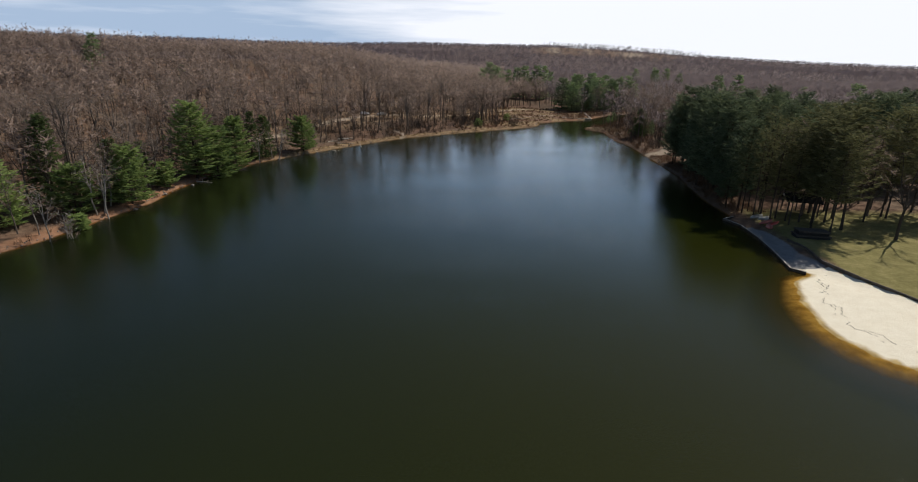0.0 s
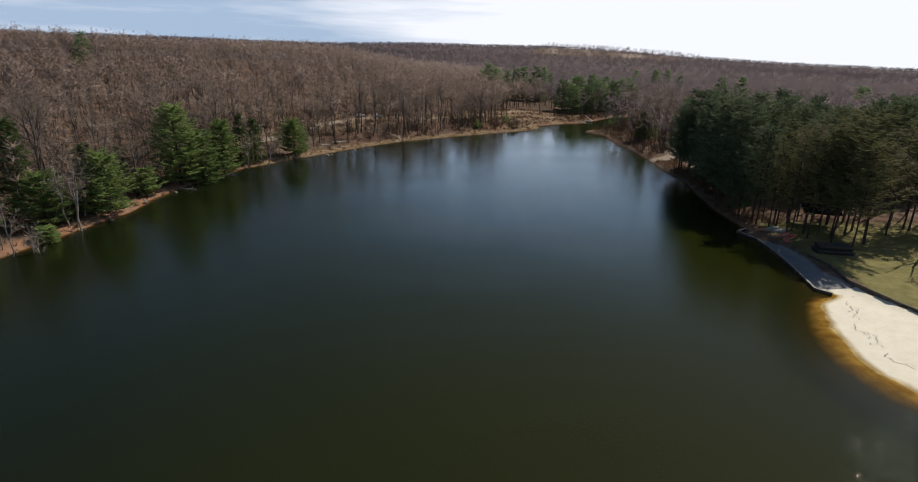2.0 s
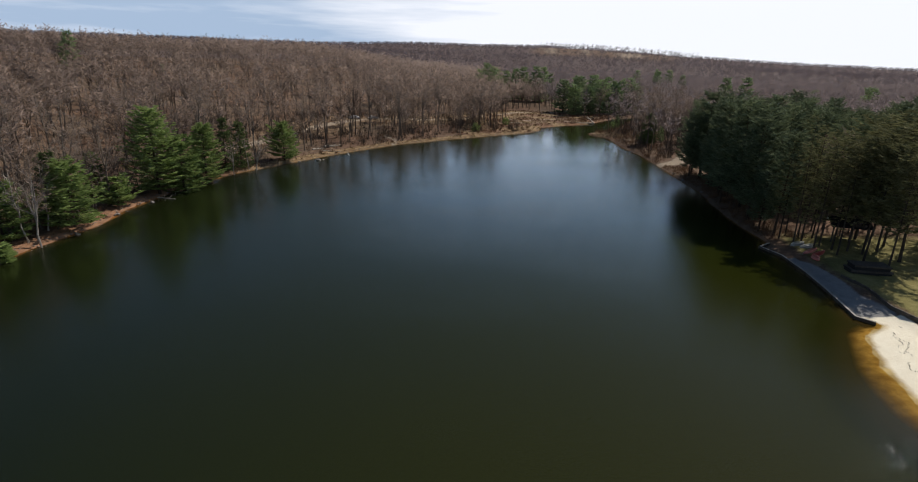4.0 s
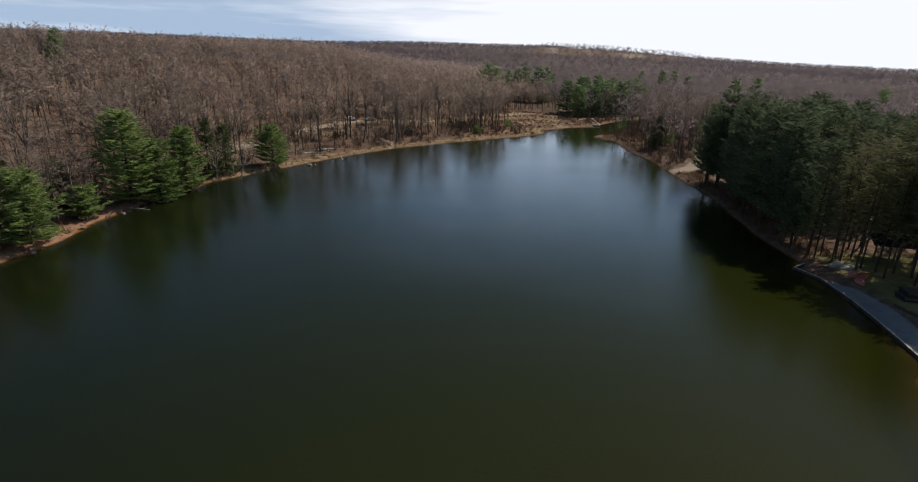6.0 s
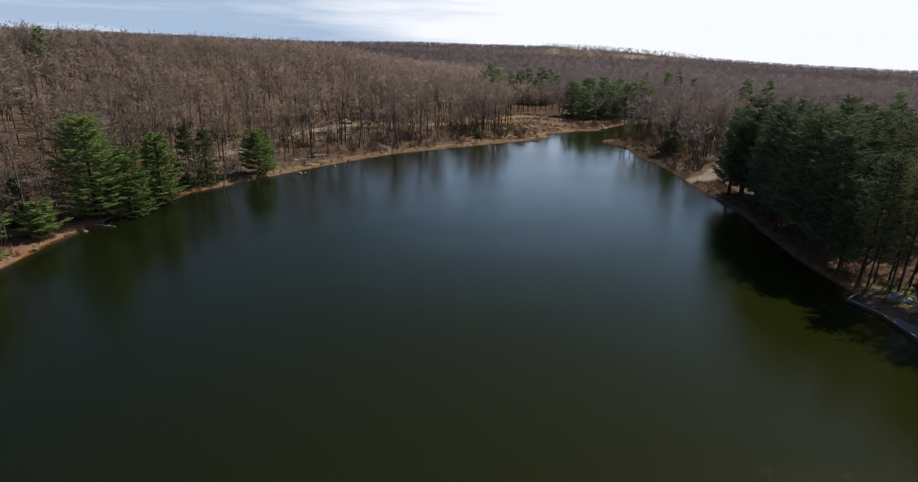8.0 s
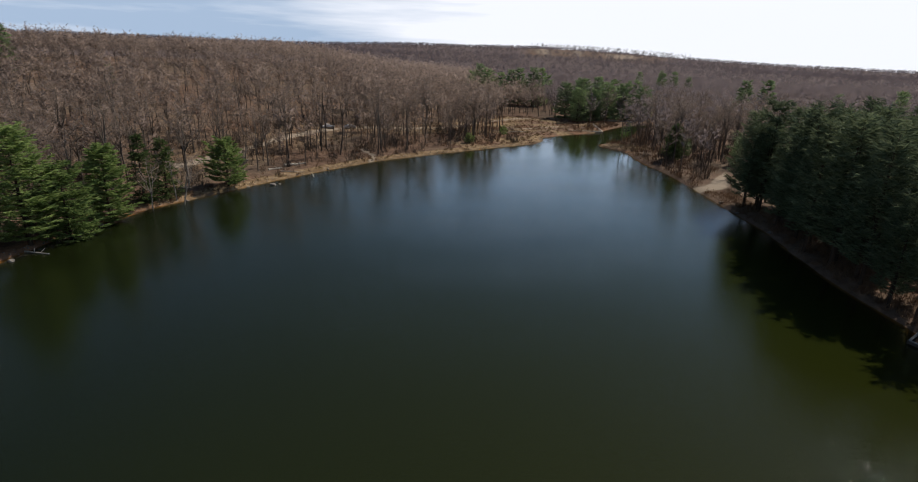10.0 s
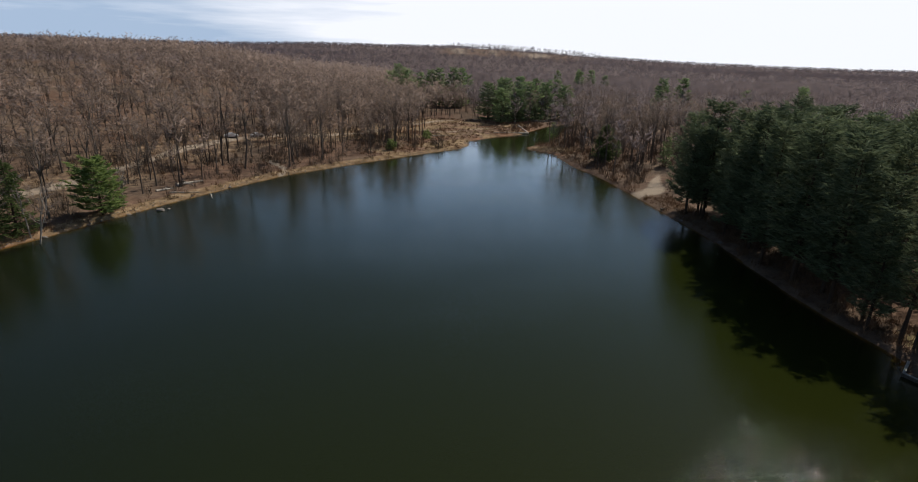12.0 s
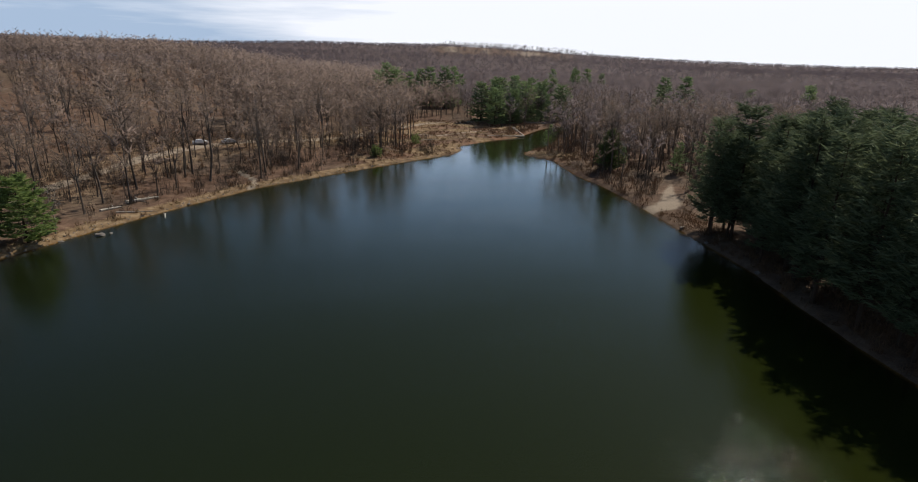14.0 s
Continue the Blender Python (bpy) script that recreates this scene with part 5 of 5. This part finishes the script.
for a in [(-45.4, 189.0, -40.8, 193.6, 0.42, "bleached fallen log on the leaf-strewn bank"), (-45.4, 193.2, -41.8, 189.4, 0.14, "bleached fallen log on the leaf-strewn bank"),
          (-47.6, 183.0, -45.2, 186.4, 0.27, "short bleached log on the bank"), (-44.5, 182.2, -39.0, 184.4, 0.16, "short bleached log on the bank"),
          (65.6, 311.0, 65.0, 291.0, 0.6, "long white bleached log in the marsh"), (64.4, 291.6, 49.0, 288.5, 0.42, "thin white bleached log in the marsh"),
          (77.5, 335.0, 91.0, 332.6, 0.5, "pale log lying across the inlet"), (22.0, 276.5, 30.0, 279.5, 0.2, "pale log in the marsh grass"),
          (70.5, 266.0, 74.5, 260.0, 0.22, "pale log on the spit"), (-63.8, 122.0, -59.8, 121.2, 0.14, "dead branch lying over the water's edge"), (-36.6, 183.4, -35.4, 180.4, 0.15, "short pale log at the waterline")]:
    log(*a[:5], LOG, a[5])


def stone_mesh(seed):
    g = random.Random(seed)
    bm = bmesh.new()
    bmesh.ops.create_icosphere(bm, subdivisions=2, radius=1.0)
    for v in bm.verts:
        v.co *= 0.85 + 0.35 * noise.noise(v.co * 1.3 + Vector((seed, 0, 0)))
        v.co.z *= 0.55
    me = bpy.data.meshes.new("stone")
    bm.to_mesh(me)
    bm.free()
    me.materials.append(STONE)
    return me


STONES = [stone_mesh(k + 3) for k in range(4)]
for k, (x, y, s) in enumerate([(-42.6, 170.6, 0.85), (-41.4, 171.6, 0.4), (-60.6, 129.3, 0.5), (-61.2, 136.0, 0.55), (-47.2, 167.6, 0.45), (-62.9, 118.0, 0.6),
                               (-64.3, 108.5, 0.45), (-63.6, 96.5, 0.5), (-65.8, 84.3, 0.55), (-54.8, 154.0, 0.5), (-34.2, 190.4, 0.4), (57.9, 141.0, 0.5), (58.6, 155.0, 0.5), (59.2, 163.5, 0.6)]):
    ob = new("boulder", STONES[k % 4])
    ob.matrix_basis = Matrix.LocRotScale((x, y, max(0.0, ground_z(x, y)) + 0.1 * s), Euler((0, 0, k * 1.7)), (s * 1.2, s * 0.9, s))
    tagged(ob, "weathered grey boulder at the waterline", "boulder", "shore boulders")

flat = bmesh.new()
bmesh.ops.create_icosphere(flat, subdivisions=1, radius=1.0)
pebble = Build()
pebble.add([(v.co.x, v.co.y * 0.8, v.co.z * 0.5) for v in flat.verts], [tuple(v.index for v in f.verts) for f in flat.faces])
flat.free()
shore_spots = []
for p, q in along(LAKE[3:23], 0.55):
    for i in range(2):
        off = rng.uniform(-0.5, 1.3)
        dx, dy = q[0] - p[0], q[1] - p[1]
        ln = math.hypot(dx, dy) + 1e-6
        x, y = p[0] - dy / ln * off + rng.uniform(-0.4, 0.4), p[1] + dx / ln * off + rng.uniform(-0.4, 0.4)
        shore_spots.append((x, y, rng.uniform(0.06, 0.24), rng.uniform(0, 6.28)))
sz = height([p[0] for p in shore_spots], [p[1] for p in shore_spots])
shore_spots = [(x, y, max(-0.05, z), a, b) for (x, y, a, b), z in zip(shore_spots, sz)]
scatter("shore_stones", [as_arrays(pebble)], shore_spots, [STONE], "scattered pale stones along the waterline", "stones")

# pale dead snags and small bare trees at the brink
snag = tree_thing("dead_snag", bare_tree_meshes(371, 11.0, 1.8, 5, 5, 0.45, 0.012), PALE_BARK, PALE_BARK, "pale dead leaning tree at the brink", "dead tree", "snags")
stand_at(snag, -67.0, 90.3, 1.0, 0.3, 5)
copy_at(snag, -64.4, 78.6, 0.62, 1.3, 3)
copy_at(snag, -68.6, 78.2, 0.7, 2.3, -4)
copy_at(snag, -56.4, 153.2, 0.95, 4.3, 9)
copy_at(snag, -49.2, 170.4, 0.7, 3.0, 2)

# evergreen bushes in the marsh
bush = tree_thing("evergreen_bush", conifer_meshes(381, 2.8, 1.7, 0.02, 7, 7, 6, 5, 0.5, 0.2, 0.0, 0.4), PINE_BARK, PINE, "round green bush in the dry marsh", "bush", "marsh bushes")
stand_at(bush, 18.9, 268.4, 1.05, 0.0)
copy_at(bush, 4.6, 241.6, 1.1, 2.0)
copy_at(bush, 74.0, 287.0, 1.3, 4.0)

# sparse trees along the open far ridge
ridge_spots = [(2090 * math.sin(radians(a)), 2090 * math.cos(radians(a))) for a in [7.5 + 13.5 * rng.random() for _ in range(230)]]
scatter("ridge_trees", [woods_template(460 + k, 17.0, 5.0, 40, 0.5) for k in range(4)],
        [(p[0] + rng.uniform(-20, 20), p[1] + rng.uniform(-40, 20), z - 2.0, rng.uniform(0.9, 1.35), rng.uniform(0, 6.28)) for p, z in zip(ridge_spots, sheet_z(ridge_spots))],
        [TWIG_HAZE, TWIG_HAZE], "thin line of bare trees along the far ridge", "forest")

# dark drift lines of leaves and twigs on the sand
drift = []
for off in (2.4, 3.3):
    for p, q in along([(50.4, 70.0), (47.9, 66), (45.2, 60.3), (44.0, 54), (45.2, 49.5), (48, 46), (56, 40)], 0.10):
        if math.sin(p[1] * 0.9 + off * 2) + 0.6 * math.sin(p[1] * 2.7) > -0.25:
            x, y = p[0] + off * 0.85 + 0.35 * math.sin(p[1] * 1.7 + off) + 0.15 * math.sin(p[1] * 5.1), p[1] + off * 0.2
            drift.append((x + rng.gauss(0, 0.03), y + rng.gauss(0, 0.03), 0.0, rng.uniform(0.04, 0.11), rng.uniform(0, 6.28)))
dz = height([p[0] for p in drift], [p[1] for p in drift])
drift = [(p[0], p[1], z + 0.03, p[3], p[4]) for p, z in zip(drift, dz)]
scatter("drift_line", [brush_template(540 + k, 7, 0.25, 1.0, 0.55) for k in range(3)], drift, [BRUSH_DARK],
        "dark drift lines of leaves and twigs on the sand", "debris")

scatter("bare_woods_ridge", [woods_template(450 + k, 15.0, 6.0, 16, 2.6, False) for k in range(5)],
        [(p[0], p[1], z - 6.5, rng.uniform(0.8, 1.2), rng.uniform(0, 6.28)) for p, z in zip(high, sheet_z(high))], [TWIG_HAZE, TWIG_HAZE],
        "leafless forest along the skyline ridge, tinted for haze", "forest")

# bare hardwoods mixed among the pines round the lawn
for k in range(26):
    x, y = rng.uniform(70, 118), rng.uniform(93, 122)
    if math.hypot(x - 67.4, y - 103.2) > 6.5:
        copy_at(bare_kinds[k % 8], x, y, rng.uniform(0.75, 1.0), rng.uniform(0, 6.28), rng.uniform(-3, 3))

# grey saplings between the shore trees
scatter("saplings", [brush_template(550 + k, 26, 4.2, 1.7, 0.06) for k in range(5)],
        low_growth(5200, -120, 25, 55, 290, lambda x, y, d: 0.75 * (0.25 + 0.75 * patchy(x, y)) if 2 < d < 60 else 0.0, 0.5, 1.2)
        + low_growth(900, 60, 110, 182, 320, lambda x, y, d: 0.6 if d > 2 else 0.0, 0.5, 1.1), [BARK],
        "thin grey-brown leafless saplings between the trees", "undergrowth")

# pale leaning hardwoods on the brink, and spreading ones between the evergreens
brink_tree = tree_thing("leaning_tree", bare_tree_meshes(381, 12.0, 2.6, 9, 8, 0.4, 0.012), PALE_BARK, TWIG, "pale leafless tree leaning over the clay bank", "tree", "bare lakeside trees")
stand_at(brink_tree, -65.9, 76.6, 0.8, 0.6, 5)
for x, y, size, turn, lean in ((-63.0, 78.5, 0.55, 2.0, -4), (-64.6, 89.7, 1.05, 3.4, 7), (-54.3, 150.7, 1.0, 5.0, -9), (-66.4, 91.5, 0.8, 1.2, 10), (-57.6, 146.5, 0.9, 4.2, 4), (-68.0, 96.0, 0.9, 0.2, -6)):
    copy_at(brink_tree, x, y, size, turn, lean)
spread_tree = tree_thing("spreading_tree", bare_tree_meshes(385, 13.0, 5.6, 12, 9, 0.2, 0.013), BARK, TWIG, "leafless spreading hardwood between the evergreens on the bank", "tree", "bare lakeside trees")
stand_at(spread_tree, -68.5, 119.5, 0.85, 0.9, 3)
for x, y, size, turn, lean in ((-68.6, 113.8, 0.8, 2.9, -4), (-76.4, 99.8, 1.1, 4.4, 2), (-70.6, 108.5, 0.75, 5.6, 5), (-69.0, 131.0, 0.9, 1.8, 0)):
    copy_at(spread_tree, x, y, size, turn, lean)

# scrub and fallen twigs on the shaded east bank, under the pines
scatter("bank_scrub", [brush_template(560 + k, 14, 1.2, 1.2, 0.08) for k in range(4)],
        low_growth(2600, 52, 68, 103, 178, lambda x, y, d: 0.7 if 0.5 < d < 7 else 0.0, 0.3, 1.1), [BRUSH],
        "dry brown scrub on the shaded bank under pines", "undergrowth")
